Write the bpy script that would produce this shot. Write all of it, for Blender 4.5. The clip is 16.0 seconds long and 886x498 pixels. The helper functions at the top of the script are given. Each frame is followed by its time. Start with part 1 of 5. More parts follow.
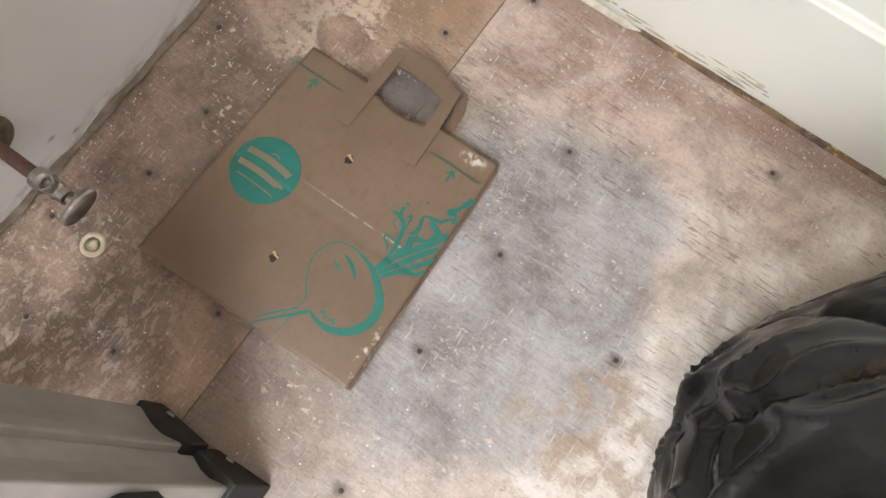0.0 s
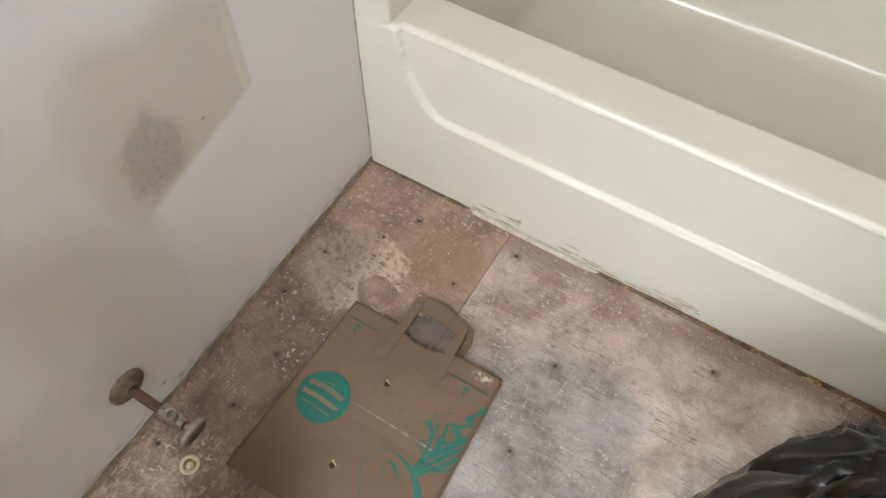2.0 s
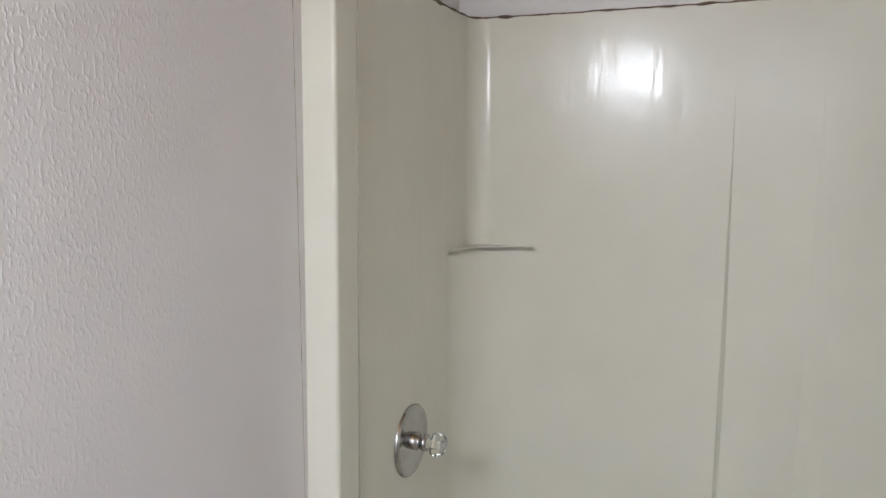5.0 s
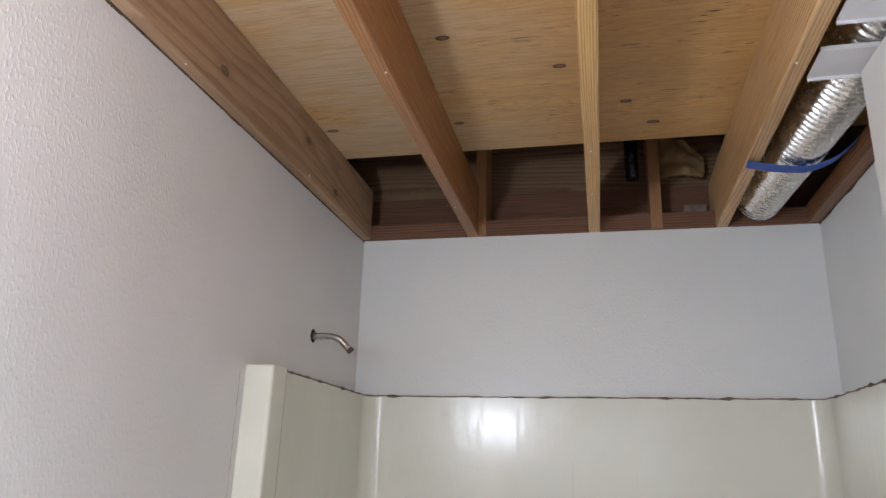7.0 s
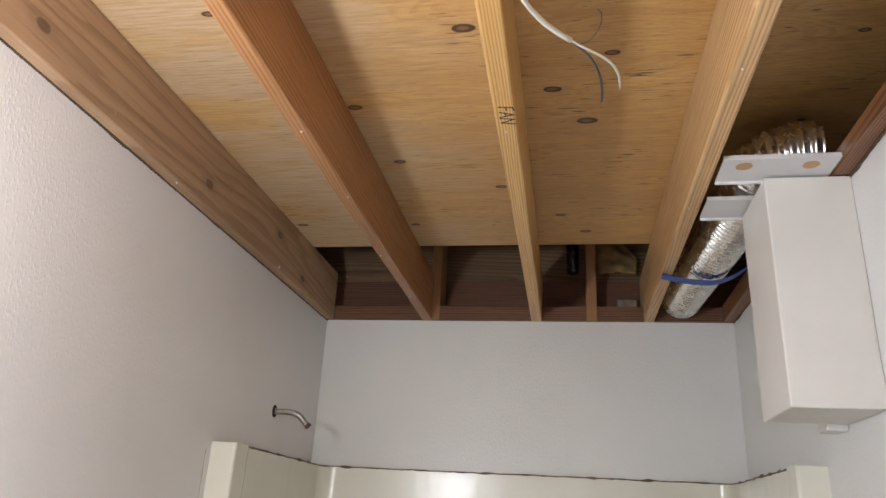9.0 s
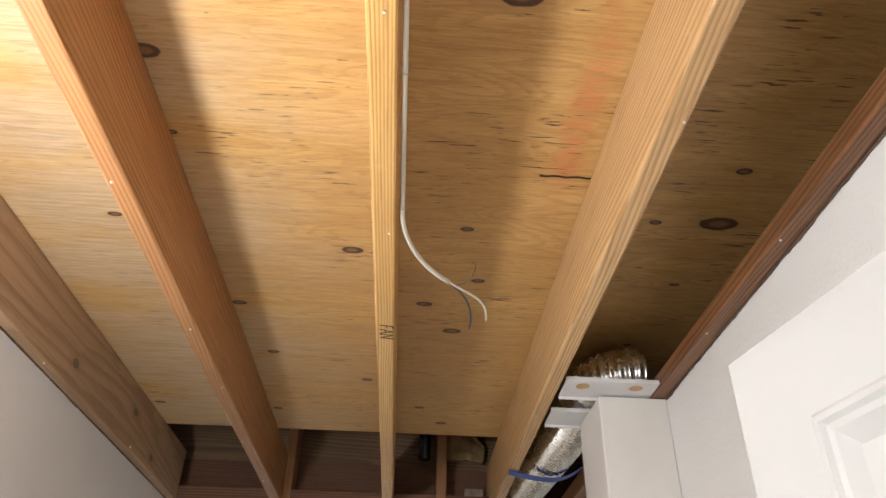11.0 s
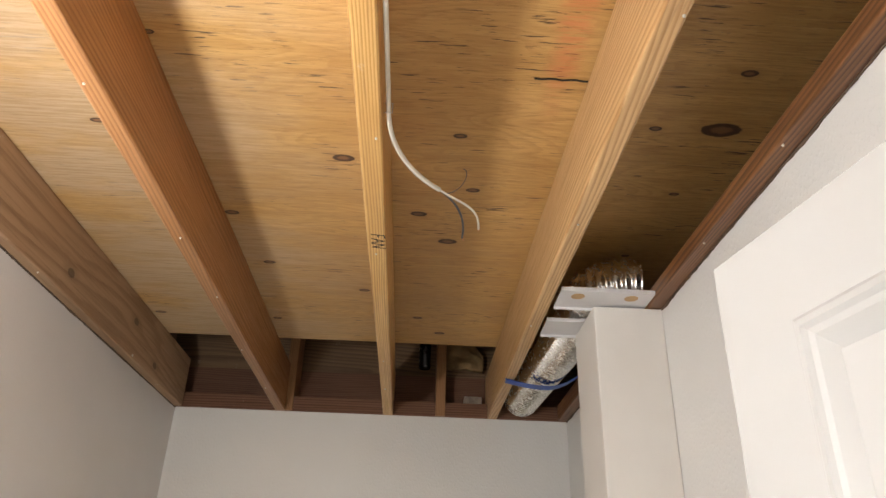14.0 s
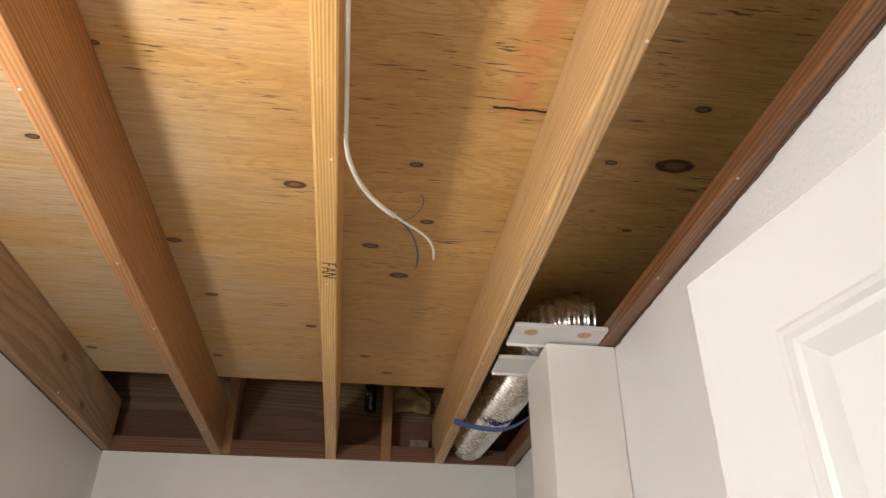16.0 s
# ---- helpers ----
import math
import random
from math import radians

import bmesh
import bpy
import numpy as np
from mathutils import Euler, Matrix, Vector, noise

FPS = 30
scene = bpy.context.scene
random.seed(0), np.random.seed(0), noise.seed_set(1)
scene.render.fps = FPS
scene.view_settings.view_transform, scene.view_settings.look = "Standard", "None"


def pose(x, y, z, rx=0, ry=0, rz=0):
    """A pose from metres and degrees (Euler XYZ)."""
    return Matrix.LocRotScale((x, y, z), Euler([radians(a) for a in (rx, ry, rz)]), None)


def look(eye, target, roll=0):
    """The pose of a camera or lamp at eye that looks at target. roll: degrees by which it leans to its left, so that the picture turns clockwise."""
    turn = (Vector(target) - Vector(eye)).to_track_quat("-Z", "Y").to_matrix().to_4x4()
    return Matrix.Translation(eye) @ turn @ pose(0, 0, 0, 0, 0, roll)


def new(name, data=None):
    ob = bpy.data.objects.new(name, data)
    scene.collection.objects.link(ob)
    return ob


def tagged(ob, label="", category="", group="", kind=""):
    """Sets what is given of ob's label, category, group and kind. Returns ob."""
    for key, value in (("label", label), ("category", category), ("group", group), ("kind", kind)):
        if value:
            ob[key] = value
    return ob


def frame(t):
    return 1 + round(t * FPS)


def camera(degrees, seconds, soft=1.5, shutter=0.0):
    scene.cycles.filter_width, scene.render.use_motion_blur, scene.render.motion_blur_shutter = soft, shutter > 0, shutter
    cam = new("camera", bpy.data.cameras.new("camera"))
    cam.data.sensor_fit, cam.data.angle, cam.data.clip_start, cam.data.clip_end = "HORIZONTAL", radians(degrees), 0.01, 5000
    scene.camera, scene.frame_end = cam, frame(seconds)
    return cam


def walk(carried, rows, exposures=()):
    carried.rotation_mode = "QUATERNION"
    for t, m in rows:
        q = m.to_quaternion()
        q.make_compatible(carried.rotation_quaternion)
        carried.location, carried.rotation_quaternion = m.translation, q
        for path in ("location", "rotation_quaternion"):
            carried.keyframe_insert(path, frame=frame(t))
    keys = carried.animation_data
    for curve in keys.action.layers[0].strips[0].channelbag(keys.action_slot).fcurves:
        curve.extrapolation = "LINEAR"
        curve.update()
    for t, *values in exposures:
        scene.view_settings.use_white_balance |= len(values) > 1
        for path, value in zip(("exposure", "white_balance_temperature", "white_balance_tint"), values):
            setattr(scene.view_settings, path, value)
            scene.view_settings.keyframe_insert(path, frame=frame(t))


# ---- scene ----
cam = camera(63.7, 16.0)
PATH = [
    (0, (0.595, -0.638, 0.929), (0.369, -0.215, -1.012), 7.0),
    (0.5, (0.587, -0.649, 0.957), (0.327, -0.182, -0.97), 5.9),
    (1, (0.593, -0.68, 1.053), (0.263, -0.113, -0.836), 4.3),
    (1.5, (0.602, -0.728, 1.149), (0.171, 0.006, -0.661), 2.6),
    (2, (0.632, -0.755, 1.214), (0.092, 0.147, -0.488), 0.5),
    (2.5, (0.657, -0.785, 1.25), (-0.012, 0.241, -0.332), -1.2),
    (3, (0.723, -0.853, 1.277), (-0.119, 0.232, -0.176), -2.7),
    (3.5, (0.798, -0.944, 1.301), (-0.199, 0.217, 0.013), -3.0),
    (4, (0.801, -0.948, 1.348), (-0.237, 0.441, 0.351), -1.4),
    (4.2, (0.806, -0.958, 1.387), (-0.211, 0.531, 0.521), -0.8),
    (4.6, (0.778, -1.023, 1.429), (-0.141, 0.674, 0.904), -0.2),
    (5, (0.745, -1.105, 1.542), (-0.011, 0.727, 1.259), 0.2),
    (5.2, (0.786, -1.151, 1.557), (0.066, 0.71, 1.422), 0.8),
    (7.3, (0.837, -1.577, 1.689), (0.427, 0.284, 2.295), 1.6),
    (7.5, (0.85, -1.598, 1.697), (0.44, 0.259, 2.314), 1.6),
    (8, (0.919, -1.641, 1.706), (0.444, 0.192, 2.35), 2.8),
    (8.5, (0.956, -1.694, 1.712), (0.477, 0.129, 2.38), 3.7),
    (9, (0.937, -1.798, 1.72), (0.592, 0.038, 2.434), 3.3),
    (9.5, (0.903, -1.906, 1.735), (0.72, -0.068, 2.502), 2.6),
    (10, (0.891, -1.958, 1.75), (0.853, -0.156, 2.617), 2.0),
    (10.2, (0.889, -1.967, 1.751), (0.892, -0.193, 2.674), 1.7),
    (12.3, (0.876, -2.002, 1.717), (0.966, -0.459, 2.987), 1.3),
    (12.5, (0.895, -1.997, 1.731), (0.957, -0.397, 2.929), 1.8),
    (13, (0.91, -1.981, 1.748), (0.953, -0.275, 2.79), 1.7),
    (13.5, (0.908, -1.979, 1.744), (0.949, -0.219, 2.692), 1.8),
    (14, (0.915, -1.959, 1.746), (0.978, -0.183, 2.664), 1.8),
    (14.5, (0.924, -1.95, 1.754), (0.993, -0.198, 2.715), 2.3),
    (15, (0.917, -1.941, 1.748), (1.056, -0.224, 2.764), 1.6),
    (15.5, (0.911, -1.919, 1.738), (1.123, -0.222, 2.774), 0.6),
    (16, (0.9, -1.908, 1.734), (1.11, -0.21, 2.77), 0.4),
]
walk(cam, [(t, look(eye, target, roll)) for t, eye, target, roll in PATH],
     [(0.0, 0.64, 6300, 13), (2.0, 0.33, 6350, 13), (3.5, 0.06, 6400, 12), (4.2, 0.06, 6400, 11), (5.0, -0.18, 6150, 14), (7.3, -0.15, 6050, 14), (8.5, -0.2, 6400, 13),
      (10.0, -0.21, 6750, 13), (12.5, -0.27, 7150, 14), (16.0, -0.27, 7300, 14)])

# ---------------------------------------------------------------- light
world = bpy.data.worlds.new("world")
scene.world = world
world.use_nodes = True
world.node_tree.nodes["Background"].inputs[0].default_value = (0.75, 0.8, 0.9, 1)
world.node_tree.nodes["Background"].inputs[1].default_value = 0.05

BULB_R = 0.052      # globe bulbs of the vanity light
BULB_GLOW = 228.0
# fill lamp added beyond the doorway, out of view, to brighten the room
hd = bpy.data.lights.new("hall_fill", "AREA")
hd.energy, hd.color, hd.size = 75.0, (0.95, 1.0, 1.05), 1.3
ho = new("hall_fill", hd)
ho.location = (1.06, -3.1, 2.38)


# ---------------------------------------------------------------- materials
SEAM = 0.346
SCREWS = ((0.554, -0.398), (0.551, -0.219), (0.305, -0.169), (0.036, -0.353), (0.298, -0.676), (0.756, -0.428), (0.105, -0.465), (0.035, -0.70),
          (0.10, -0.58), (0.13, -0.15), (0.05, -0.24), (0.54, -0.565), (0.22, -0.79), (0.10, -0.82), (0.17, -0.08), (0.38, -0.05), (0.80, -0.08), (0.56, -0.76))


class Nodes:
    def __init__(self, name):
        self.m = bpy.data.materials.new(name)
        self.m.use_nodes = True
        self.t = self.m.node_tree
        self.b = self.t.nodes["Principled BSDF"]
        self.geo = self.t.nodes.new("ShaderNodeNewGeometry")
        self.pos = self.geo.outputs["Position"]

    def link(self, a, b):
        self.t.links.new(a, b)

    def put(self, sock, v):
        if isinstance(v, bpy.types.NodeSocket):
            self.link(v, sock)
        elif isinstance(v, (tuple, list)) and len(v) == 3 and sock.type == "RGBA":
            sock.default_value = (*v, 1)
        else:
            sock.default_value = v

    def math(self, op, a, b=0.0, clamp=False):
        n = self.t.nodes.new("ShaderNodeMath")
        n.operation, n.use_clamp = op, clamp
        self.put(n.inputs[0], a)
        self.put(n.inputs[1], b)
        return n.outputs[0]

    def scaled(self, s, off=(0, 0, 0), src=None):
        n = self.t.nodes.new("ShaderNodeMapping")
        self.link(src or self.pos, n.inputs[0])
        n.inputs["Scale"].default_value = s
        n.inputs["Location"].default_value = off
        return n.outputs[0]

    def noise(self, scale, detail=4, vec=None, rough=0.55, dist=0.0):
        n = self.t.nodes.new("ShaderNodeTexNoise")
        n.inputs["Scale"].default_value = scale
        n.inputs["Detail"].default_value = detail
        n.inputs["Roughness"].default_value = rough
        n.inputs["Distortion"].default_value = dist
        self.link(vec or self.pos, n.inputs["Vector"])
        return n.outputs[0]

    def voronoi(self, scale, vec=None, feature="F1"):
        n = self.t.nodes.new("ShaderNodeTexVoronoi")
        n.feature = feature
        n.inputs["Scale"].default_value = scale
        self.link(vec or self.pos, n.inputs["Vector"])
        return n.outputs[0]

    def wave(self, scale, dist, vec, detail=2.0, dscale=1.0):
        n = self.t.nodes.new("ShaderNodeTexWave")
        n.bands_direction = "DIAGONAL"
        n.inputs["Scale"].default_value = scale
        n.inputs["Distortion"].default_value = dist
        n.inputs["Detail"].default_value = detail
        n.inputs["Detail Scale"].default_value = dscale
        self.link(vec, n.inputs["Vector"])
        return n.outputs[1]

    def band(self, v, lo, hi, a=0.0, b=1.0):
        n = self.t.nodes.new("ShaderNodeMapRange")
        n.interpolation_type = "SMOOTHSTEP"
        self.put(n.inputs[0], v)
        for i, x in enumerate((lo, hi, a, b)):
            n.inputs[i + 1].default_value = x
        return n.outputs[0]

    def mix(self, f, a, b, kind="MIX"):
        n = self.t.nodes.new("ShaderNodeMix")
        n.data_type, n.blend_type = "RGBA", kind
        self.put(n.inputs[0], f)
        self.put(n.inputs[6], a)
        self.put(n.inputs[7], b)
        return n.outputs[2]

    def axis(self, i):
        n = self.t.nodes.new("ShaderNodeSeparateXYZ")
        self.link(self.pos, n.inputs[0])
        return n.outputs[i]

    def blob(self, centre, radii, lo=1.0, hi=0.6, wobble=0.0, wscale=12.0):
        """1 inside an ellipse, 0 outside, with an uneven edge"""
        sub = self.t.nodes.new("ShaderNodeVectorMath")
        sub.operation = "SUBTRACT"
        self.link(self.pos, sub.inputs[0])
        sub.inputs[1].default_value = centre
        mul = self.t.nodes.new("ShaderNodeVectorMath")
        mul.operation = "MULTIPLY"
        self.link(sub.outputs[0], mul.inputs[0])
        mul.inputs[1].default_value = [1 / r for r in radii]
        ln = self.t.nodes.new("ShaderNodeVectorMath")
        ln.operation = "LENGTH"
        self.link(mul.outputs[0], ln.inputs[0])
        d = ln.outputs["Value"]
        if wobble:
            d = self.math("ADD", d, self.math("MULTIPLY", self.math("SUBTRACT", self.noise(wscale, 5), 0.5), wobble))
        return self.band(d, lo, hi)

    def bump(self, h, strength, dist):
        n = self.t.nodes.new("ShaderNodeBump")
        n.inputs["Strength"].default_value = strength
        n.inputs["Distance"].default_value = dist
        self.link(h, n.inputs["Height"])
        self.link(n.outputs[0], self.b.inputs["Normal"])

    def done(self, col, rough, metal=0.0):
        self.put(self.b.inputs["Base Color"], col)
        self.put(self.b.inputs["Roughness"], rough)
        self.b.inputs["Metallic"].default_value = metal
        return self.m


def plain(name, col, rough, metal=0.0, vary=0.12, scale=25.0, bump=0.0):
    k = Nodes(name)
    n = k.noise(scale, 5)
    dark = tuple(c * (1 - vary) for c in col)
    if bump:
        k.bump(k.noise(scale * 3, 4), 0.4, bump)
    return k.done(k.mix(k.band(n, 0.3, 0.7), dark, col), k.band(n, 0.2, 0.8, rough * 0.85, min(1, rough * 1.2)), metal)


def wall_paint(name, col, stains=False):
    k = Nodes(name)
    big = k.noise(1.7, 3)
    c = k.mix(k.band(big, 0.3, 0.7), tuple(x * 0.94 for x in col), col)
    # sprayed texture, smoother low down where it was skimmed
    tex = k.noise(175.0, 1, k.scaled((1, 1, 0.55)), 0.4)
    tex = k.band(tex, 0.48, 0.74)
    fine = k.noise(420.0, 2)
    h = k.math("ADD", tex, k.math("MULTIPLY", fine, 0.12))
    if stains:
        z = k.axis(2)
        h = k.math("MULTIPLY", h, k.math("MULTIPLY", k.band(z, 0.85, 1.4, 0.08, 1.0), k.band(k.axis(1), 0.0, -0.6, 0.45, 1.0)))
        # bare, unpainted plaster: a broad tan area bounded by painted margins
        tan = k.blob((0, -0.36, 0.52), (1, 0.26, 0.26), 1.0, 0.55, 0.3, 6.0)
        tan2 = k.blob((0, -0.74, 0.45), (1, 0.50, 0.44), 1.0, 0.25, 0.5, 4.0)
        y = k.axis(1)
        edge = k.band(y, -0.247, -0.256)
        upper = k.band(k.math("ADD", k.math("ADD", z, k.math("MULTIPLY", k.math("MINIMUM", k.math("ADD", y, 0.40), 0.0), 0.7)), k.math("MULTIPLY", k.noise(5, 3), 0.05)), 0.715, 0.635)
        low = k.band(k.math("ADD", z, k.math("MULTIPLY", y, -0.22)), 0.494, 0.512)
        low = k.math("MAXIMUM", low, k.band(y, -0.465, -0.50))
        t = k.math("MULTIPLY", k.math("MAXIMUM", tan, k.math("MULTIPLY", tan2, 0.62)), edge)
        t = k.math("MULTIPLY", k.math("MULTIPLY", t, upper), low)
        # broad tan tone low on the wall, soft shade painted into it
        tan_shade = k.math("MULTIPLY", k.blob((0, -0.95, 0.35), (1, 0.75, 0.62), 1.0, 0.35, 0.5, 3.0), k.band(k.noise(4, 4), 0.3, 0.6, 0.5, 1.0))
        c = k.mix(k.math("MULTIPLY", tan_shade, 0.45), c, (0.63, 0.57, 0.485))
        c = k.mix(k.math("MULTIPLY", t, 0.72), c, (0.53, 0.47, 0.385))
        edge_l = k.math("MULTIPLY", k.blob((0, -0.262, 0.50), (1, 0.012, 0.15), 1.0, 0.3, 0.8, 20.0), 0.22)
        c = k.mix(edge_l, c, (0.86, 0.84, 0.80))
        grey = k.math("MULTIPLY", k.blob((0, -0.438, 0.48), (1, 0.068, 0.078), 1.0, 0.55, 0.9, 22.0), low)
        speck = k.band(k.noise(120, 6), 0.5, 0.66)
        c = k.mix(k.math("MULTIPLY", grey, 0.55), c, (0.30, 0.265, 0.215))
        c = k.mix(k.math("MULTIPLY", k.math("MULTIPLY", grey, speck), 0.3), c, (0.19, 0.165, 0.13))
        for cy, cz, r in ((-0.235, 0.664, 0.008), (-0.71, 0.572, 0.008), (-0.485, 0.925, 0.018), (-0.505, 0.922, 0.024), (-0.525, 0.915, 0.016), (-0.35, 0.466, 0.006), (-0.592, 0.034, 0.007), (-0.62, 0.06, 0.009)):
            c = k.mix(k.math("MULTIPLY", k.blob((0, cy, cz), (1, r, r * 0.6), 1.0, 0.4, 1.2, 60), 0.6 if r < 0.015 else 0.2), c, (0.22, 0.15, 0.11))
        dirt = k.math("MULTIPLY", k.band(z, 0.06, 0.0), k.band(k.noise(28, 5, k.scaled((1, 1, 2.5))), 0.42, 0.62))
        c = k.mix(k.math("MULTIPLY", dirt, 0.7), c, (0.23, 0.18, 0.13))
    marks = k.band(k.noise(9, 6), 0.70, 0.78)
    c = k.mix(k.math("MULTIPLY", marks, 0.25), c, tuple(x * 0.6 for x in col))
    k.bump(h, 0.30, 0.0014)
    return k.done(c, 0.33)


def floor_ply(name, warm):
    k = Nodes(name)
    mott = k.noise(8.0, 12, None, 0.74, 0.35)
    patchy = k.noise(2.4, 4, k.scaled((1, 1, 1), (4.2, 1.1, 0)), 0.6)
    grain = k.noise(16.0, 7, k.scaled((0.30, 2.6, 1)), 0.66, 0.3)
    tick = k.noise(48, 4, k.scaled((0.6, 5.0, 1)), 0.6)
    grit = k.noise(210, 4, None, 0.7)
    scr = k.noise(60, 4, k.scaled((5.0, 0.5, 1)), 0.6)
    if warm:
        c = k.mix(k.band(mott, 0.3, 0.68), (0.17, 0.105, 0.072), (0.46, 0.325, 0.235))
        c = k.mix(k.math("MULTIPLY", k.band(patchy, 0.42, 0.62), 0.75), c, k.mix(k.band(mott, 0.35, 0.65), (0.12, 0.082, 0.062), (0.27, 0.20, 0.155)))
    else:
        c = k.mix(k.band(mott, 0.3, 0.68), (0.25, 0.182, 0.14), (0.58, 0.47, 0.39))
        c = k.mix(k.math("MULTIPLY", k.band(patchy, 0.42, 0.62), 0.6), c, (0.49, 0.40, 0.33))
        rosy = k.math("MULTIPLY", k.band(k.axis(1), -0.36, -0.18), k.band(k.noise(5, 5, k.scaled((0.5, 1.4, 1)), 0.6), 0.36, 0.6))
        c = k.mix(k.math("MULTIPLY", rosy, 0.6), c, k.mix(k.band(mott, 0.35, 0.62), (0.30, 0.195, 0.15), (0.60, 0.48, 0.41)))
        strip = k.math("MULTIPLY", k.band(k.axis(1), -0.085, -0.03), k.band(k.noise(9, 4, k.scaled((0.4, 1.5, 1))), 0.35, 0.55))
        c = k.mix(k.math("MULTIPLY", strip, 0.6), c, (0.24, 0.15, 0.105))
        pale = k.blob((1.10, -0.50, 0), (0.52, 0.50, 1), 1.0, 0.70, 0.9, 5.0)
        c = k.mix(k.math("MULTIPLY", pale, 0.95), c, k.mix(k.band(mott, 0.35, 0.62), (0.58, 0.50, 0.42), (0.84, 0.78, 0.70)))
        pale2 = k.blob((0.62, -0.84, 0), (0.36, 0.24, 1), 1.0, 0.3, 0.9, 6.0)
        c = k.mix(k.math("MULTIPLY", pale2, 0.7), c, k.mix(k.band(mott, 0.35, 0.62), (0.40, 0.34, 0.28), (0.68, 0.615, 0.545)))
        blue = k.blob((0.58, -0.43, 0), (0.225, 0.31, 1), 1.0, 0.72, 0.7, 5.0)
        hatch = k.noise(30, 5, k.scaled((0.35, 2.6, 1)), 0.7)
        c = k.mix(k.math("MULTIPLY", blue, 0.92), c, k.mix(k.band(mott, 0.30, 0.66), (0.17, 0.15, 0.14), (0.43, 0.415, 0.40)))
        c = k.mix(k.math("MULTIPLY", k.math("MULTIPLY", blue, k.band(hatch, 0.53, 0.66)), 0.34), c, (0.56, 0.54, 0.51))
        for ox, oy, rr in ((0.56, -0.48, 0.07), (0.66, -0.30, 0.09), (0.70, -0.60, 0.06)):
            c = k.mix(k.math("MULTIPLY", k.blob((ox, oy, 0), (rr, rr * 0.8, 1), 1.0, 0.2, 1.1, 16), 0.35), c, (0.47, 0.45, 0.43))
        ring = k.math("MULTIPLY", k.blob((0.61, -0.37, 0), (0.255, 0.285, 1), 1.0, 0.96, 0.30, 7.0),
                      k.math("SUBTRACT", 1.0, k.blob((0.61, -0.37, 0), (0.238, 0.268, 1), 1.0, 0.95, 0.30, 7.0)))
        ring = k.math("MULTIPLY", k.math("MULTIPLY", ring, k.band(k.noise(9, 5, None, 0.7), 0.42, 0.56)), k.band(k.axis(0), 0.62, 0.76))
        c = k.mix(k.math("MULTIPLY", ring, 0.3), c, (0.28, 0.21, 0.155))
        # dark brown tone near the ladder foot, with cast shade painted in
        shade_stain = k.blob((0.40, -0.76, 0), (0.20, 0.20, 1), 1.0, 0.25, 0.9, 6.0)
        c = k.mix(k.math("MULTIPLY", shade_stain, 0.8), c, k.mix(k.band(mott, 0.35, 0.65), (0.13, 0.095, 0.075), (0.25, 0.19, 0.15)))
        for ox, oy, rx, ry in ((0.42, -0.235, 0.06, 0.035), (0.545, -0.235, 0.05, 0.02), (0.53, -0.385, 0.022, 0.018), (0.555, -0.41, 0.03, 0.02), (0.60, -0.62, 0.06, 0.03)):
            c = k.mix(k.math("MULTIPLY", k.blob((ox, oy, 0), (rx, ry, 1), 1.0, 0.2, 1.0, 14), 0.4), c, (0.085, 0.07, 0.06))
        tan = k.math("MULTIPLY", k.blob((0.78, -0.56, 0), (0.12, 0.17, 1), 1.0, 0.5, 1.3, 14.0), k.band(k.noise(30, 6), 0.45, 0.6))
        c = k.mix(k.math("MULTIPLY", tan, 0.7), c, (0.40, 0.29, 0.19))
    c = k.mix(k.math("MULTIPLY", k.band(grit, 0.35, 0.7), 0.30), c, tuple(0.0 for _ in range(3)), "SOFT_LIGHT")
    # weathered fibres, darker and paler, at hair width
    hair = k.noise(190, 4, k.scaled((0.35, 1.3, 1)), 0.75)
    c = k.mix(k.math("MULTIPLY", k.band(hair, 0.54, 0.68), 0.38), c, (0.09, 0.065, 0.05))
    c = k.mix(k.math("MULTIPLY", k.band(hair, 0.44, 0.34), 0.20), c, (0.62, 0.53, 0.44))
    c = k.mix(k.math("MULTIPLY", k.math("MULTIPLY", k.band(scr, 0.62, 0.66), k.band(k.noise(7, 3), 0.42, 0.58)), 0.6), c, (0.70, 0.64, 0.57))
    # long faint grain and short dark ticks where the veneer has checked
    c = k.mix(k.math("MULTIPLY", k.band(grain, 0.52, 0.72), 0.3), c, (0.19, 0.13, 0.095))
    where_t = k.math("MULTIPLY", k.band(k.noise(6, 3, k.scaled((1, 1, 1), (7.7, 0, 0))), 0.40, 0.58), k.band(k.axis(1), -0.75, -0.15, 0.30, 1.0))
    c = k.mix(k.math("MULTIPLY", k.math("MULTIPLY", k.band(tick, 0.565, 0.62), where_t), 0.62), c, (0.12, 0.085, 0.06))
    # darker floor around the bag's handle opening
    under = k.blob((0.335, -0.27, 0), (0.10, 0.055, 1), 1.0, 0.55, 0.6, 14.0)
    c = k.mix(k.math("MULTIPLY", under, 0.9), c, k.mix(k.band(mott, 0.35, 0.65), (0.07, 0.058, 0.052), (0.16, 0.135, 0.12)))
    # grey tread wear
    worn = k.band(k.noise(5.0, 9, k.scaled((1, 1, 1), (1.3, 5.0, 0)), 0.68), 0.53, 0.66)
    c = k.mix(k.math("MULTIPLY", k.math("MULTIPLY", worn, k.band(k.axis(0), 0.95, 0.70)), 0.5), c, (0.15, 0.125, 0.105))
    # rust-grey halo round each screw
    for sx, sy in SCREWS:
        if (sx < SEAM) == warm:
            c = k.mix(k.math("MULTIPLY", k.blob((sx, sy, 0), (0.019, 0.014, 1), 1.0, 0.1, 1.2, 60), 0.7), c, (0.085, 0.07, 0.06))
    # residue of filler and paint
    chip = k.noise(85, 6, k.scaled((1.0, 1.35, 1)), 0.68)
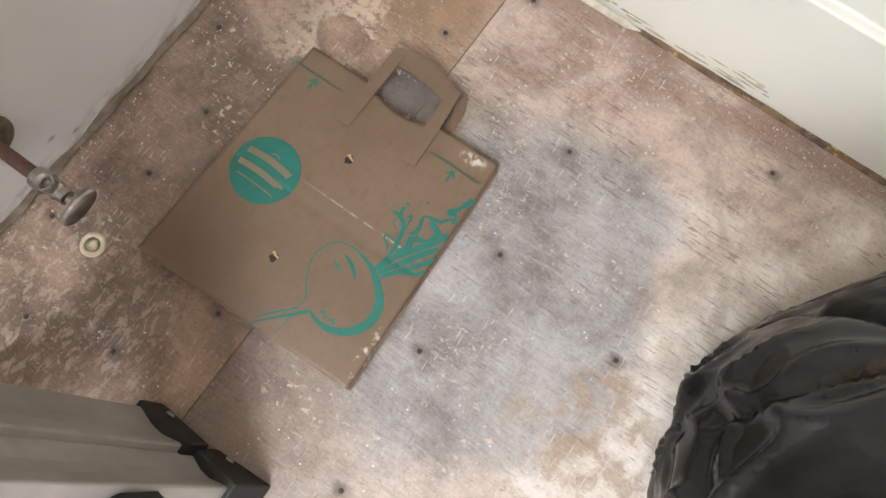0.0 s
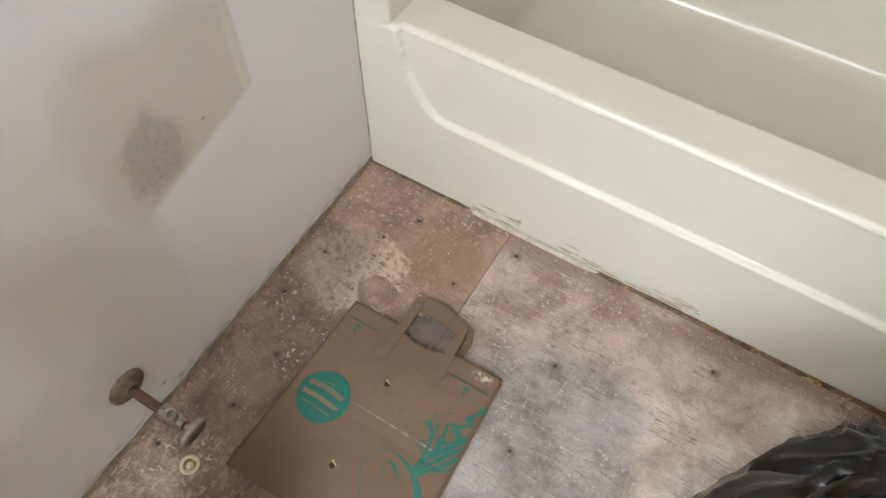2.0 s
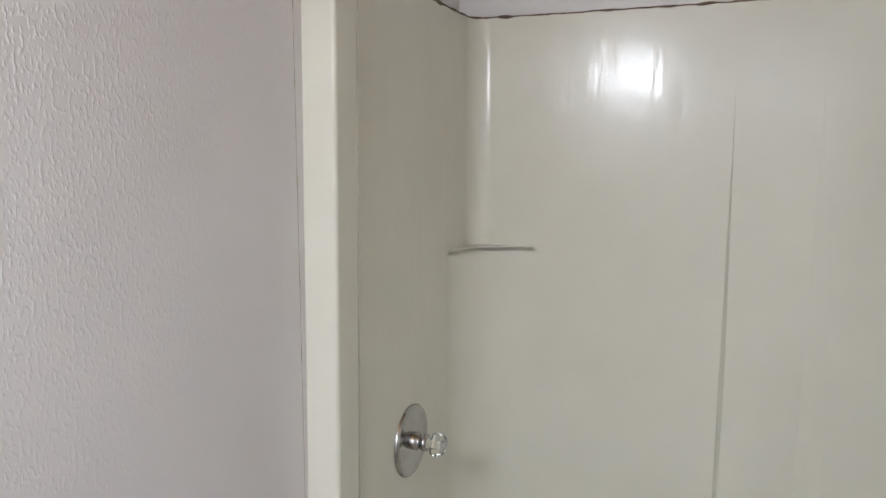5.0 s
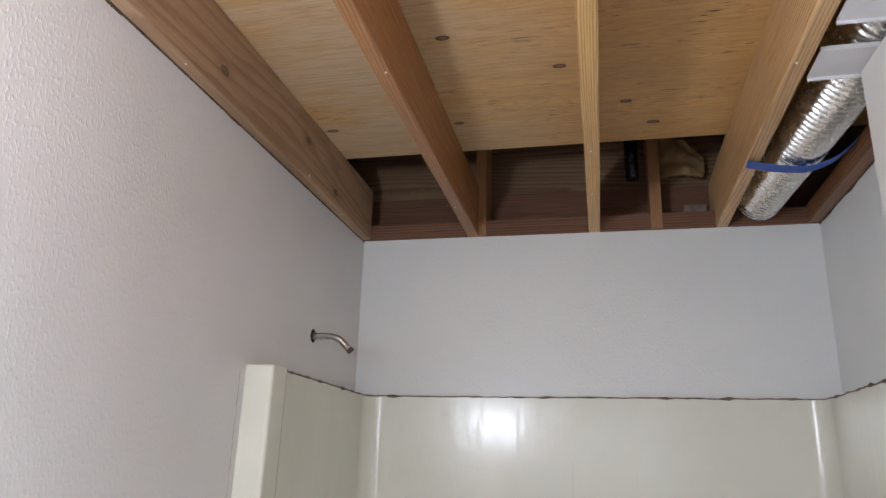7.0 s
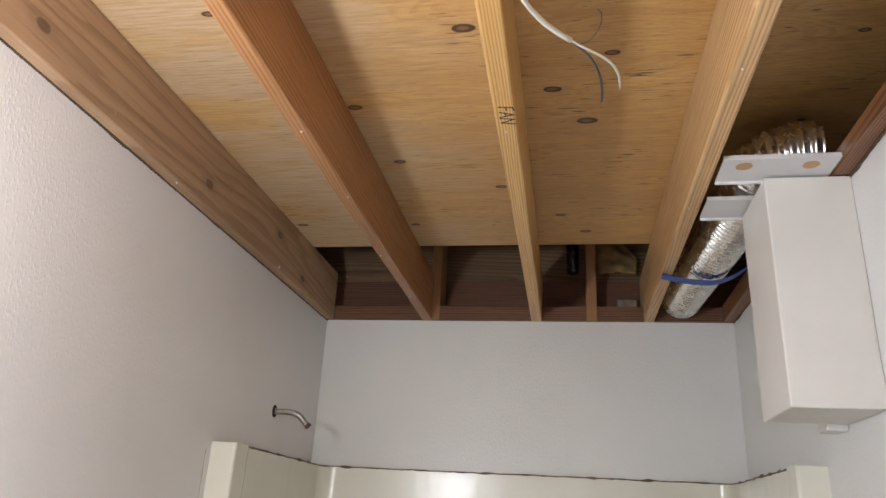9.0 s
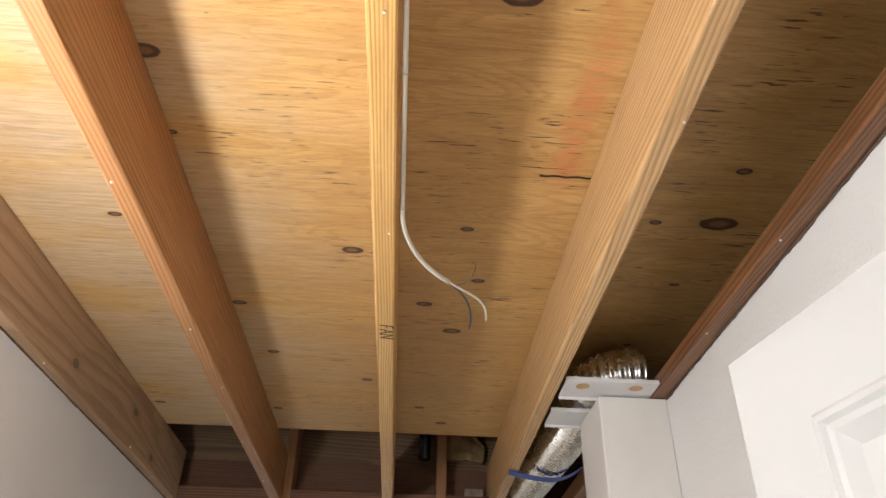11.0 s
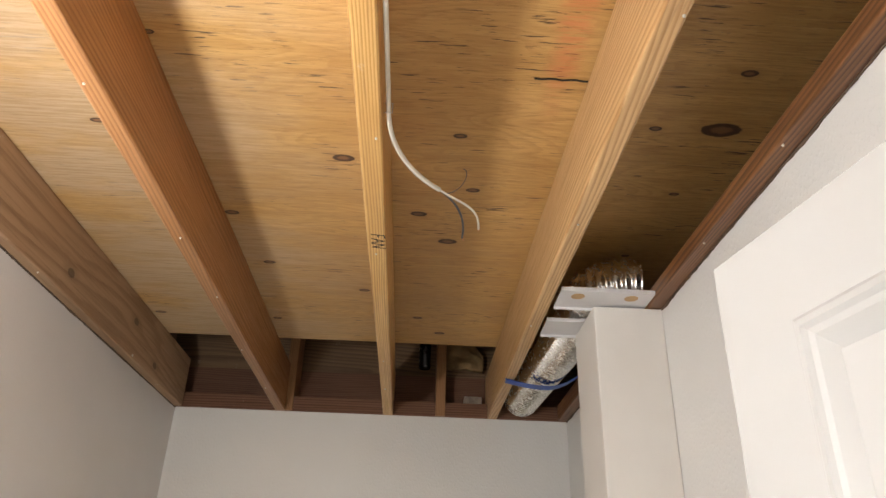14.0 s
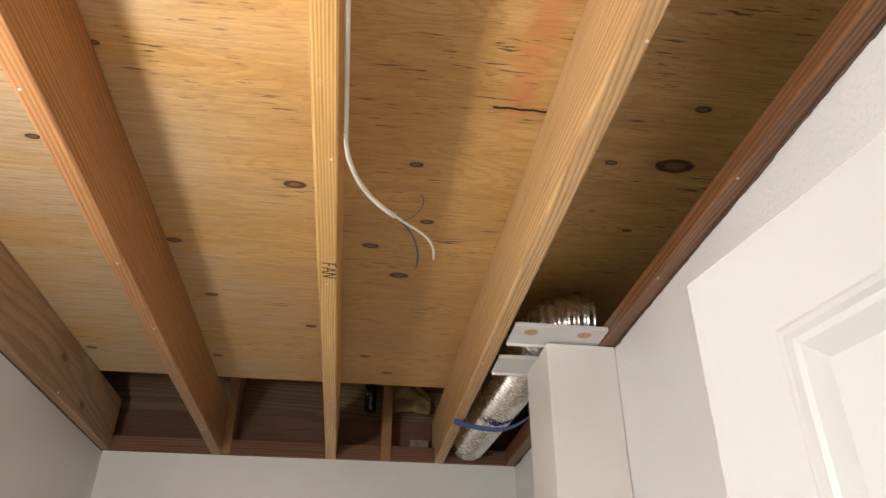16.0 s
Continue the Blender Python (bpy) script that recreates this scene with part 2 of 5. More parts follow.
    where = k.band(k.noise(5.5, 4), 0.48, 0.62)
    chip = k.math("MULTIPLY", k.band(chip, 0.57, 0.61), where)
    c = k.mix(k.math("MULTIPLY", chip, 0.75), c, (0.64, 0.54, 0.44))
    specks = k.band(k.voronoi(68), 0.12, 0.07)
    specks = k.math("MULTIPLY", specks, k.band(k.noise(22, 3), 0.53, 0.6))
    c = k.mix(k.math("MULTIPLY", specks, 0.85), c, (0.80, 0.75, 0.67))
    if warm:
        patch = k.blob((0.135, -0.235, 0), (0.105, 0.095, 1), 1.0, 0.9, 1.5, 11.0)
        hole = k.math("SUBTRACT", 1.0, k.blob((0.19, -0.262, 0), (0.042, 0.036, 1), 1.0, 0.85, 1.0, 18.0))
        rightpart = k.band(k.axis(0), 0.09, 0.2, 0.25, 1.0)
        patch = k.math("MULTIPLY", k.math("MULTIPLY", patch, hole), k.math("MULTIPLY", rightpart, k.band(k.noise(70, 7, None, 0.72), 0.40, 0.52)))
        c = k.mix(k.math("MULTIPLY", patch, 0.9), c, (0.60, 0.48, 0.35))
        yel = k.blob((0.26, -0.13, 0), (0.12, 0.12, 1), 1.0, 0.3, 0.6, 8.0)
        c = k.mix(k.math("MULTIPLY", yel, 0.55), c, (0.29, 0.185, 0.095))
        spat = k.math("MULTIPLY", k.blob((0.12, -0.80, 0), (0.26, 0.24, 1), 1.0, 0.3, 0.9, 6.0), k.band(k.noise(52, 7, k.scaled((1.6, 0.8, 1)), 0.7), 0.50, 0.58))
        c = k.mix(k.math("MULTIPLY", spat, 0.55), c, (0.56, 0.45, 0.345))
        chip = k.math("MAXIMUM", chip, k.math("MAXIMUM", patch, spat))
    h = k.math("ADD", k.math("MULTIPLY", tick, -0.5), k.math("ADD", k.math("MULTIPLY", chip, 0.8), k.math("MULTIPLY", mott, 0.5)))
    k.bump(h, 0.6, 0.0016)
    return k.done(c, k.band(mott, 0.3, 0.7, 0.60, 0.85))


def timber(name, light, dark, along=1, seed=0.0, scale=1.0, gloss=0.5, knots=(), rings_per_m=150.0, loop=8.0):
    """softwood whose grain runs along one axis: thin latewood lines that swell into long loops"""
    k = Nodes(name)
    s = [7.0 * scale] * 3
    s[along] = 0.75 * scale
    v = k.scaled(tuple(s), (seed, seed * 1.7, seed * 0.6))
    swell = k.noise(1.0, 1.5, v, 0.4, 0.2)
    a, b = [i for i in range(3) if i != along]
    across = k.math("ADD", k.axis(a), k.math("MULTIPLY", k.axis(b), 0.8))
    field = k.math("ADD", k.math("MULTIPLY", across, rings_per_m), k.math("MULTIPLY", swell, loop))
    sj = [60.0] * 3
    sj[along] = 6.0
    field = k.math("ADD", field, k.math("MULTIPLY", k.noise(1.0, 3, k.scaled(tuple(sj), (seed, 1, 0)), 0.6), 0.5))
    fr = k.math("FRACT", field)
    line = k.math("MULTIPLY", k.band(fr, 0.30, 0.82), k.band(fr, 1.0, 0.90))
    s2 = [170.0] * 3
    s2[along] = 5.0
    fib = k.noise(1.0, 5, k.scaled(tuple(s2), (seed, 0, 0)), 0.65)
    big = k.noise(1.0, 4, k.scaled(tuple(3.0 if i != along else 1.2 for i in range(3)), (seed, 2, 5)), 0.6)
    mid = tuple(0.5 * (p + q) for p, q in zip(light, dark))
    c = k.mix(k.math("MULTIPLY", k.band(big, 0.35, 0.68), 0.75), light, mid)
    c = k.mix(k.math("MULTIPLY", line, 0.85), c, dark)
    c = k.mix(k.math("MULTIPLY", k.band(fib, 0.52, 0.70), 0.35), c, tuple(x * 0.5 for x in dark))
    c = k.mix(k.math("MULTIPLY", k.band(fib, 0.46, 0.32), 0.22), c, tuple(min(0.9, x * 1.25) for x in light))
    # knocks and smears of pale dust
    dust = k.math("MULTIPLY", k.band(k.noise(38, 5, None, 0.7), 0.63, 0.70), k.band(k.noise(5, 3), 0.5, 0.62))
    c = k.mix(k.math("MULTIPLY", dust, 0.35), c, (0.62, 0.55, 0.46))
    for kx, ky, kz in knots:
        r = [0.013] * 3
        r[along] = 0.022
        halo = [0.03] * 3
        halo[along] = 0.06
        c = k.mix(k.math("MULTIPLY", k.blob((kx, ky, kz), halo, 1.0, 0.4, 0.6, 20), 0.35), c, tuple(x * 0.7 for x in dark))
        c = k.mix(k.math("MULTIPLY", k.blob((kx, ky, kz), r, 1.0, 0.7, 0.5, 40), 0.75), c, tuple(x * 0.3 for x in dark))
    k.bump(k.math("ADD", fib, k.math("MULTIPLY", line, 0.35)), 0.35, 0.0008)
    return k.done(c, k.band(fib, 0.3, 0.7, gloss * 0.85, gloss * 1.2))


def ceiling_ply(name, knots):
    k = Nodes(name)
    # the veneer's figure: broad bands, rotary-cut contour lines and hair-fine pores, all running across the joists
    streak = k.noise(2.0, 8, k.scaled((0.8, 7.0, 1.0)), 0.6, 0.6)
    fig = k.math("FRACT", k.math("MULTIPLY", k.noise(1.0, 2.5, k.scaled((1.3, 7.5, 1.0), (2, 0, 0)), 0.45, 0.3), 26.0))
    fig = k.math("MULTIPLY", k.band(fig, 0.35, 0.9), k.band(fig, 1.0, 0.93))
    fine = k.noise(1.0, 6, k.scaled((9, 165, 1)), 0.74)
    pore = k.noise(1.0, 3, k.scaled((34, 430, 1), (2, 5, 0)), 0.6)
    c = k.mix(k.band(streak, 0.28, 0.74), (0.55, 0.32, 0.11), (0.69, 0.43, 0.17))
    c = k.mix(k.math("MULTIPLY", fig, 0.34), c, (0.42, 0.215, 0.06))
    c = k.mix(k.math("MULTIPLY", k.band(fine, 0.50, 0.64), 0.31), c, (0.34, 0.17, 0.045))
    c = k.mix(k.math("MULTIPLY", k.band(fine, 0.46, 0.34), 0.26), c, (0.84, 0.60, 0.31))
    c = k.mix(k.math("MULTIPLY", k.band(pore, 0.55, 0.66), 0.40), c, (0.28, 0.13, 0.035))
    stain = k.band(k.noise(1.4, 4, k.scaled((1, 1.4, 1), (3.1, 0, 0))), 0.46, 0.68)
    c = k.mix(k.math("MULTIPLY", stain, 0.30), c, (0.42, 0.22, 0.07))
    # short open checks
    check = k.math("MULTIPLY", k.band(k.noise(1.0, 4, k.scaled((15, 190, 1)), 0.5), 0.63, 0.66), k.band(k.noise(6, 3), 0.49, 0.57))
    c = k.mix(k.math("MULTIPLY", check, 0.9), c, (0.07, 0.035, 0.015))
    fleck = k.band(k.voronoi(26.0, k.scaled((0.55, 1.5, 1), (0.4, 0.2, 0))), 0.055, 0.03)
    fleck = k.math("MULTIPLY", fleck, k.band(k.noise(4.0, 2, k.scaled((1, 1, 1), (9, 3, 0))), 0.48, 0.55))
    c = k.mix(k.math("MULTIPLY", fleck, 0.8), c, (0.12, 0.06, 0.025))
    # the sheets by the painted wall have greyed
    grey = k.math("MULTIPLY", k.band(k.axis(0), 1.0, 0.25), k.band(k.noise(2.6, 4, k.scaled((1, 2, 1), (8, 1, 0))), 0.30, 0.62))
    c = k.mix(k.math("MULTIPLY", grey, 0.75), c, k.mix(k.band(fine, 0.4, 0.62), (0.60, 0.47, 0.325), (0.46, 0.325, 0.195)))
    for kx, ky, r in knots:
        # rings of grain flow round a knot, then its dark heart
        c = k.mix(k.math("MULTIPLY", k.blob((kx, ky, 2.63), (r * 4.0, r * 1.7, 1), 1.0, 0.2, 0.7, 22), 0.38), c, (0.42, 0.235, 0.085))
        c = k.mix(k.math("MULTIPLY", k.blob((kx, ky, 2.63), (r * 1.45, r * 0.80, 1), 1.0, 0.86, 0.35, 45), 0.95), c, (0.06, 0.028, 0.016))
        c = k.mix(k.math("MULTIPLY", k.blob((kx, ky, 2.63), (r * 0.95, r * 0.46, 1), 1.0, 0.6, 0.5, 60), 0.8), c, (0.27, 0.135, 0.06))
    red = k.math("MULTIPLY", k.blob((1.155, -1.10, 2.63), (0.045, 0.34, 1), 1.0, 0.2, 0.8, 9), k.band(fine, 0.62, 0.45))
    c = k.mix(k.math("MULTIPLY", red, 0.42), c, (0.66, 0.12, 0.06))
    k.bump(k.math("ADD", fine, k.math("MULTIPLY", check, -2.0)), 0.6, 0.0012)
    return k.done(c, k.band(streak, 0.3, 0.7, 0.42, 0.6))


M_WALL_L = wall_paint("painted_drywall_stained", (0.77, 0.75, 0.745), True)
M_WALL = wall_paint("painted_drywall", (0.775, 0.778, 0.762))
M_BOX = plain("painted_box", (0.74, 0.715, 0.675), 0.5, vary=0.05, scale=6, bump=0.0006)
M_FLOOR_W = floor_ply("subfloor_warm", True)
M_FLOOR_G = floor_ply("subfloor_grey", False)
KNOTS = ((0.737, -0.658, 0.018), (0.985, -0.293, 0.018), (0.994, 0.394, 0.014), (0.986, -0.760, 0.011), (1.506, -0.825, 0.030),
         (0.906, -0.431, 0.015), (1.030, -0.553, 0.012), (0.488, -0.117, 0.013), (0.440, -0.394, 0.014), (0.750, 0.051, 0.013), (0.916, 0.259, 0.012),
         (1.017, -1.345, 0.025), (0.430, -1.20, 0.020), (0.057, 0.306, 0.013), (0.443, 0.316, 0.011), (0.243, -0.749, 0.011), (1.494, -0.58, 0.009),
         (1.491, -0.992, 0.012), (1.375, -0.819, 0.010), (1.469, -0.26, 0.008), (0.428, -1.013, 0.008))
M_CEIL = ceiling_ply("ceiling_plywood", KNOTS)
M_J1 = timber("joist_pinkish", (0.42, 0.265, 0.155), (0.30, 0.175, 0.095), seed=1.3, scale=0.8, gloss=0.6, rings_per_m=14.0, loop=15.0,
              knots=((0.028, -0.27, 2.50), (0.028, 0.20, 2.55), (0.028, 0.43, 2.48), (0.028, -0.9, 2.5)))
M_J2 = timber("joist_orange", (0.41, 0.20, 0.083), (0.24, 0.10, 0.035), seed=4.7, gloss=0.42, rings_per_m=120.0, loop=11.0)
M_J3 = timber("joist_yellow", (0.70, 0.445, 0.175), (0.40, 0.185, 0.045), seed=8.1, gloss=0.38, rings_per_m=170.0, loop=7.0)
M_J4 = timber("joist_tan", (0.66, 0.43, 0.215), (0.40, 0.21, 0.08), seed=2.6, scale=0.9, gloss=0.42, rings_per_m=120.0, loop=13.0)
M_J5 = timber("joist_dark", (0.27, 0.115, 0.045), (0.075, 0.03, 0.012), seed=12.4, gloss=0.4, rings_per_m=120.0, loop=10.0)
M_OLDWOOD = timber("old_framing_lumber", (0.19, 0.085, 0.045), (0.10, 0.042, 0.022), along=0, seed=3.3, gloss=0.7)
M_RIM = timber("brown_rim_lumber", (0.22, 0.13, 0.065), (0.11, 0.06, 0.03), along=0, seed=6.6, gloss=0.7, rings_per_m=60.0, loop=10.0)
M_OLDSTUD = timber("old_stud", (0.40, 0.21, 0.095), (0.26, 0.12, 0.045), along=2, seed=5.2, gloss=0.6)
# dark for soot, and for shade painted into the cavity and wall-top gap
M_SOOT_SHADE = plain("soot_and_shade", (0.13, 0.085, 0.055), 0.9, vary=0.5, scale=9)
M_ACRYL = Nodes("ivory_acrylic")
_n = M_ACRYL.noise(5, 4)
_s = M_ACRYL.noise(1.0, 5, M_ACRYL.scaled((9, 9, 5)), 0.6)
M_ACRYL.bump(M_ACRYL.noise(13, 4, M_ACRYL.scaled((1.3, 1.3, 0.45)), 0.6), 0.24, 0.006)
M_ACRYL = M_ACRYL.done(M_ACRYL.mix(M_ACRYL.band(_n, 0.3, 0.7), (0.71, 0.70, 0.605), (0.735, 0.725, 0.63)), M_ACRYL.band(_s, 0.3, 0.7, 0.16, 0.22))
M_CAULK = plain("stained_caulk", (0.22, 0.15, 0.10), 0.8, vary=0.6, scale=40, bump=0.001)
M_CHROME = plain("chrome", (0.50, 0.495, 0.49), 0.16, 1.0, 0.1, 30)
M_DULL = plain("dull_chrome", (0.50, 0.48, 0.45), 0.33, 1.0, 0.35, 60, 0.0006)
M_RUST = plain("rusty_pipe", (0.20, 0.115, 0.085), 0.7, 0.35, 0.5, 60, 0.0006)
M_RUSTPLATE = plain("corroded_escutcheon", (0.30, 0.235, 0.165), 0.6, 0.5, 0.65, 70, 0.001)
M_BLACK = plain("black_rubber", (0.022, 0.021, 0.02), 0.5, vary=0.4, scale=30, bump=0.0005)
M_BAGBLK = Nodes("black_polythene")
_c = M_BAGBLK.voronoi(24, M_BAGBLK.scaled((1, 1, 0.4)))
_d = M_BAGBLK.noise(9, 4, None, 0.6, 0.6)
_e = M_BAGBLK.noise(70, 3, M_BAGBLK.scaled((1, 1, 0.3)), 0.6)
M_BAGBLK.bump(M_BAGBLK.math("ADD", _c, M_BAGBLK.math("MULTIPLY", _e, 0.3)), 0.22, 0.005)
M_BAGBLK = M_BAGBLK.done(M_BAGBLK.mix(M_BAGBLK.band(_d, 0.45, 0.7), (0.008, 0.0075, 0.007), (0.016, 0.0148, 0.014)), M_BAGBLK.band(_d, 0.35, 0.65, 0.13, 0.25))
M_ALU = plain("dull_aluminium", (0.50, 0.47, 0.43), 0.45, 0.45, 0.18, 20)
M_FOIL = plain("duct_foil", (0.90, 0.89, 0.87), 0.25, 1.0, 0.1, 90, 0.00012)
M_BLUE = plain("blue_plastic", (0.015, 0.08, 0.42), 0.4, vary=0.15)
M_CABLE = plain("white_cable", (0.70, 0.66, 0.57), 0.5, vary=0.08)
M_WIREB = plain("dark_wire", (0.07, 0.07, 0.075), 0.5)
M_COPPER = plain("copper", (0.75, 0.36, 0.2), 0.3, 1.0)
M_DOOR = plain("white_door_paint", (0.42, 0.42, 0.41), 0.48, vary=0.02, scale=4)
M_CHANNEL = plain("white_channel", (0.70, 0.69, 0.70), 0.4, vary=0.05)
M_PLUG = plain("wood_plug", (0.60, 0.38, 0.19), 0.6, vary=0.2)
M_INK = plain("teal_ink", (0.016, 0.165, 0.125), 0.6, vary=0.18, scale=60)
M_PRINT = plain("kraft_print", (0.20, 0.165, 0.105), 0.65, vary=0.1)
M_BLACKINK = plain("black_marker", (0.03, 0.022, 0.018), 0.7)
M_YELLOW = plain("yellow_sticker", (0.72, 0.58, 0.03), 0.4)
M_PAPERWHITE = plain("white_scuff", (0.72, 0.68, 0.60), 0.8, vary=0.2, scale=90)
M_INSUL = plain("kraft_insulation", (0.36, 0.23, 0.10), 0.8, vary=0.4, scale=20, bump=0.003)
M_DARK = plain("dark_gap", (0.03, 0.025, 0.02), 0.9)
M_SCREW = plain("rusted_screw", (0.075, 0.06, 0.05), 0.6, 0.4, 0.4, 200)
M_PLUGPVC = plain("cream_plug", (0.68, 0.58, 0.40), 0.6, vary=0.25, scale=70)


def kraft():
    k = Nodes("kraft_paper")
    n = k.noise(6, 4)
    fib = k.noise(260, 3, k.scaled((1, 0.25, 1)))
    c = k.mix(k.band(n, 0.3, 0.7), (0.150, 0.098, 0.060), (0.188, 0.127, 0.079))
    c = k.mix(k.math("MULTIPLY", k.band(fib, 0.45, 0.7), 0.3), c, (0.125, 0.08, 0.046))
    scuff = k.math("MULTIPLY", k.blob((0.452, -0.312, 0.01), (0.026, 0.011, 1), 1.0, 0.2, 1.0, 45), k.band(k.noise(120, 6), 0.40, 0.58))
    crease = k.math("MULTIPLY", k.blob((0.40, -0.47, 0.01), (0.16, 0.0022, 1), 1.0, 0.3, 0.9, 50), k.band(k.noise(50, 4), 0.42, 0.6))
    scuff = k.math("MAXIMUM", scuff, k.math("MULTIPLY", crease, 0.5))
    scuff2 = k.math("MULTIPLY", k.blob((0.486, -0.615, 0.01), (0.010, 0.05, 1), 1.0, 0.3, 1.0, 40), k.band(k.noise(110, 6), 0.50, 0.66))
    c = k.mix(k.math("MULTIPLY", k.math("MAXIMUM", scuff, scuff2), 0.8), c, (0.70, 0.66, 0.58))
    k.bump(k.math("ADD", k.noise(9, 3), k.math("MULTIPLY", fib, 0.04)), 0.35, 0.004)
    return k.done(c, 0.55)


M_KRAFT = kraft()


def bulb_glass():
    m = bpy.data.materials.new("lit_frosted_glass")
    m.use_nodes = True
    b = m.node_tree.nodes["Principled BSDF"]
    b.inputs["Base Color"].default_value = (0.9, 0.9, 0.88, 1)
    b.inputs["Emission Color"].default_value = (0.955, 1.0, 1.04, 1)
    b.inputs["Emission Strength"].default_value = BULB_GLOW
    return m


M_BULB = bulb_glass()


def clear_plastic():
    m = bpy.data.materials.new("clear_acrylic")
    m.use_nodes = True
    b = m.node_tree.nodes["Principled BSDF"]
    b.inputs["Base Color"].default_value = (0.96, 0.97, 0.96, 1)
    b.inputs["Transmission Weight"].default_value = 1.0
    b.inputs["Roughness"].default_value = 0.04
    b.inputs["IOR"].default_value = 1.46
    return m


M_CLEAR = clear_plastic()


# ---------------------------------------------------------------- mesh helpers
def part(name, bm, mat, parent=None, label="", smooth=False):
    me = bpy.data.meshes.new(name)
    bm.normal_update()
    bm.to_mesh(me)
    bm.free()
    if smooth:
        for p in me.polygons:
            p.use_smooth = True
    me.materials.append(mat)
    ob = new(name, me)
    if parent is not None:
        ob.parent = parent
    if label:
        ob["label"] = label
    return ob


def thing(name, label, category, group="", kind=""):
    return tagged(new(name), label, category, group, kind)


def soft(ob, width=0.003, seg=2):
    mod = ob.modifiers.new("edge", "BEVEL")
    mod.width, mod.segments, mod.limit_method = width, seg, "ANGLE"
    return ob


def box(x0, x1, y0, y1, z0, z1, bm=None):
    bm = bm or bmesh.new()
    v = [bm.verts.new(p) for p in ((x0, y0, z0), (x1, y0, z0), (x1, y1, z0), (x0, y1, z0), (x0, y0, z1), (x1, y0, z1), (x1, y1, z1), (x0, y1, z1))]
    for f in ((3, 2, 1, 0), (4, 5, 6, 7), (0, 1, 5, 4), (1, 2, 6, 5), (2, 3, 7, 6), (3, 0, 4, 7)):
        bm.faces.new([v[i] for i in f])
    return bm


def grid(fn, nu, nv, bm=None, close_u=False):
    """a sheet of quads, fn(u, v) with u, v from 0 to 1"""
    bm = bm or bmesh.new()
    rows = [[bm.verts.new(fn(i / nu, j / nv)) for i in range(nu + (0 if close_u else 1))] for j in range(nv + 1)]
    n = len(rows[0])
    for j in range(nv):
        for i in range(n if close_u else n - 1):
            k = (i + 1) % n
            bm.faces.new((rows[j][i], rows[j][k], rows[j + 1][k], rows[j + 1][i]))
    return bm


def lathe(profile, m, seg=32, bm=None):
    """profile of (radius, height) turned about z, then placed by m"""
    bm = bm or bmesh.new()
    rings = []
    for r, h in profile:
        if r < 1e-6:
            rings.append([bm.verts.new(m @ Vector((0, 0, h)))])
        else:
            rings.append([bm.verts.new(m @ Vector((r * math.cos(2 * math.pi * i / seg), r * math.sin(2 * math.pi * i / seg), h))) for i in range(seg)])
    for a, b in zip(rings, rings[1:]):
        for i in range(seg):
            k = (i + 1) % seg
            if len(a) == 1 and len(b) == 1:
                continue
            if len(a) == 1:
                bm.faces.new((a[0], b[i], b[k]))
            elif len(b) == 1:
                bm.faces.new((a[i], a[k], b[0]))
            else:
                bm.faces.new((a[i], a[k], b[k], b[i]))
    return bm


def tube(path, radius, seg=10, bm=None, squash=1.0):
    """a round bar along a path; radius may be a function of the fraction along it"""
    bm = bm or bmesh.new()
    pts = [Vector(p) for p in path]
    n = len(pts)
    ref = None
    rings = []
    for i, p in enumerate(pts):
        d = (pts[min(i + 1, n - 1)] - pts[max(i - 1, 0)]).normalized()
        if ref is None:
            ref = d.orthogonal().normalized()
        ref = (ref - d * ref.dot(d)).normalized()
        side = d.cross(ref)
        r = radius(i / (n - 1)) if callable(radius) else radius
        rings.append([bm.verts.new(p + ref * (r * math.cos(2 * math.pi * k / seg)) + side * (r * squash * math.sin(2 * math.pi * k / seg))) for k in range(seg)])
    for a, b in zip(rings, rings[1:]):
        for k in range(seg):
            bm.faces.new((a[k], a[(k + 1) % seg], b[(k + 1) % seg], b[k]))
    bm.faces.new(rings[0][::-1])
    bm.faces.new(rings[-1])
    return bm


def bez(p0, p1, p2, p3, n=14):
    out = []
    for i in range(n + 1):
        t = i / n
        out.append(tuple((1 - t) ** 3 * a + 3 * t * (1 - t) ** 2 * b + 3 * t * t * (1 - t) * c + t ** 3 * d for a, b, c, d in zip(p0, p1, p2, p3)))
    return out


AXIS_X = Matrix(((0, 0, 1, 0), (0, 1, 0, 0), (-1, 0, 0, 0), (0, 0, 0, 1)))   # turns z into x


# ---------------------------------------------------------------- setting
W, YB, YF, H, PLY = 1.52, 0.812, -2.12, 2.44, 2.63

wall_left = tagged(part("wall_left", grid(lambda u, v: (0, YF + (YB - YF) * u, 0.007 + (H - 0.012) * v), 60, 48), M_WALL_L),
                   "off-white textured drywall with bare tan patch and grey stain", "wall", kind="structure")
mod = wall_left.modifiers.new("thickness", "SOLIDIFY")
mod.thickness, mod.offset = 0.1, -1
wall_back = tagged(part("wall_tub", box(-0.1, W + 0.1, YB, YB + 0.1, 0, H), M_WALL), "light grey textured drywall above the tub surround", "wall", kind="structure")
wall_right = tagged(part("wall_right", box(W, W + 0.1, YF, YB, 0, H), M_WALL), "light grey painted drywall wall", "wall", kind="structure")
DX0, DX1, DH = 0.58, 1.375, 2.06
bm = box(-0.1, DX0, YF - 0.11, YF, 0, H)
box(DX1, W + 0.1, YF - 0.11, YF, 0, H, bm)
box(DX0, DX1, YF - 0.11, YF, DH, H, bm)
tagged(part("wall_door", bm, M_WALL), "light grey painted drywall around the doorway", "wall", kind="structure")
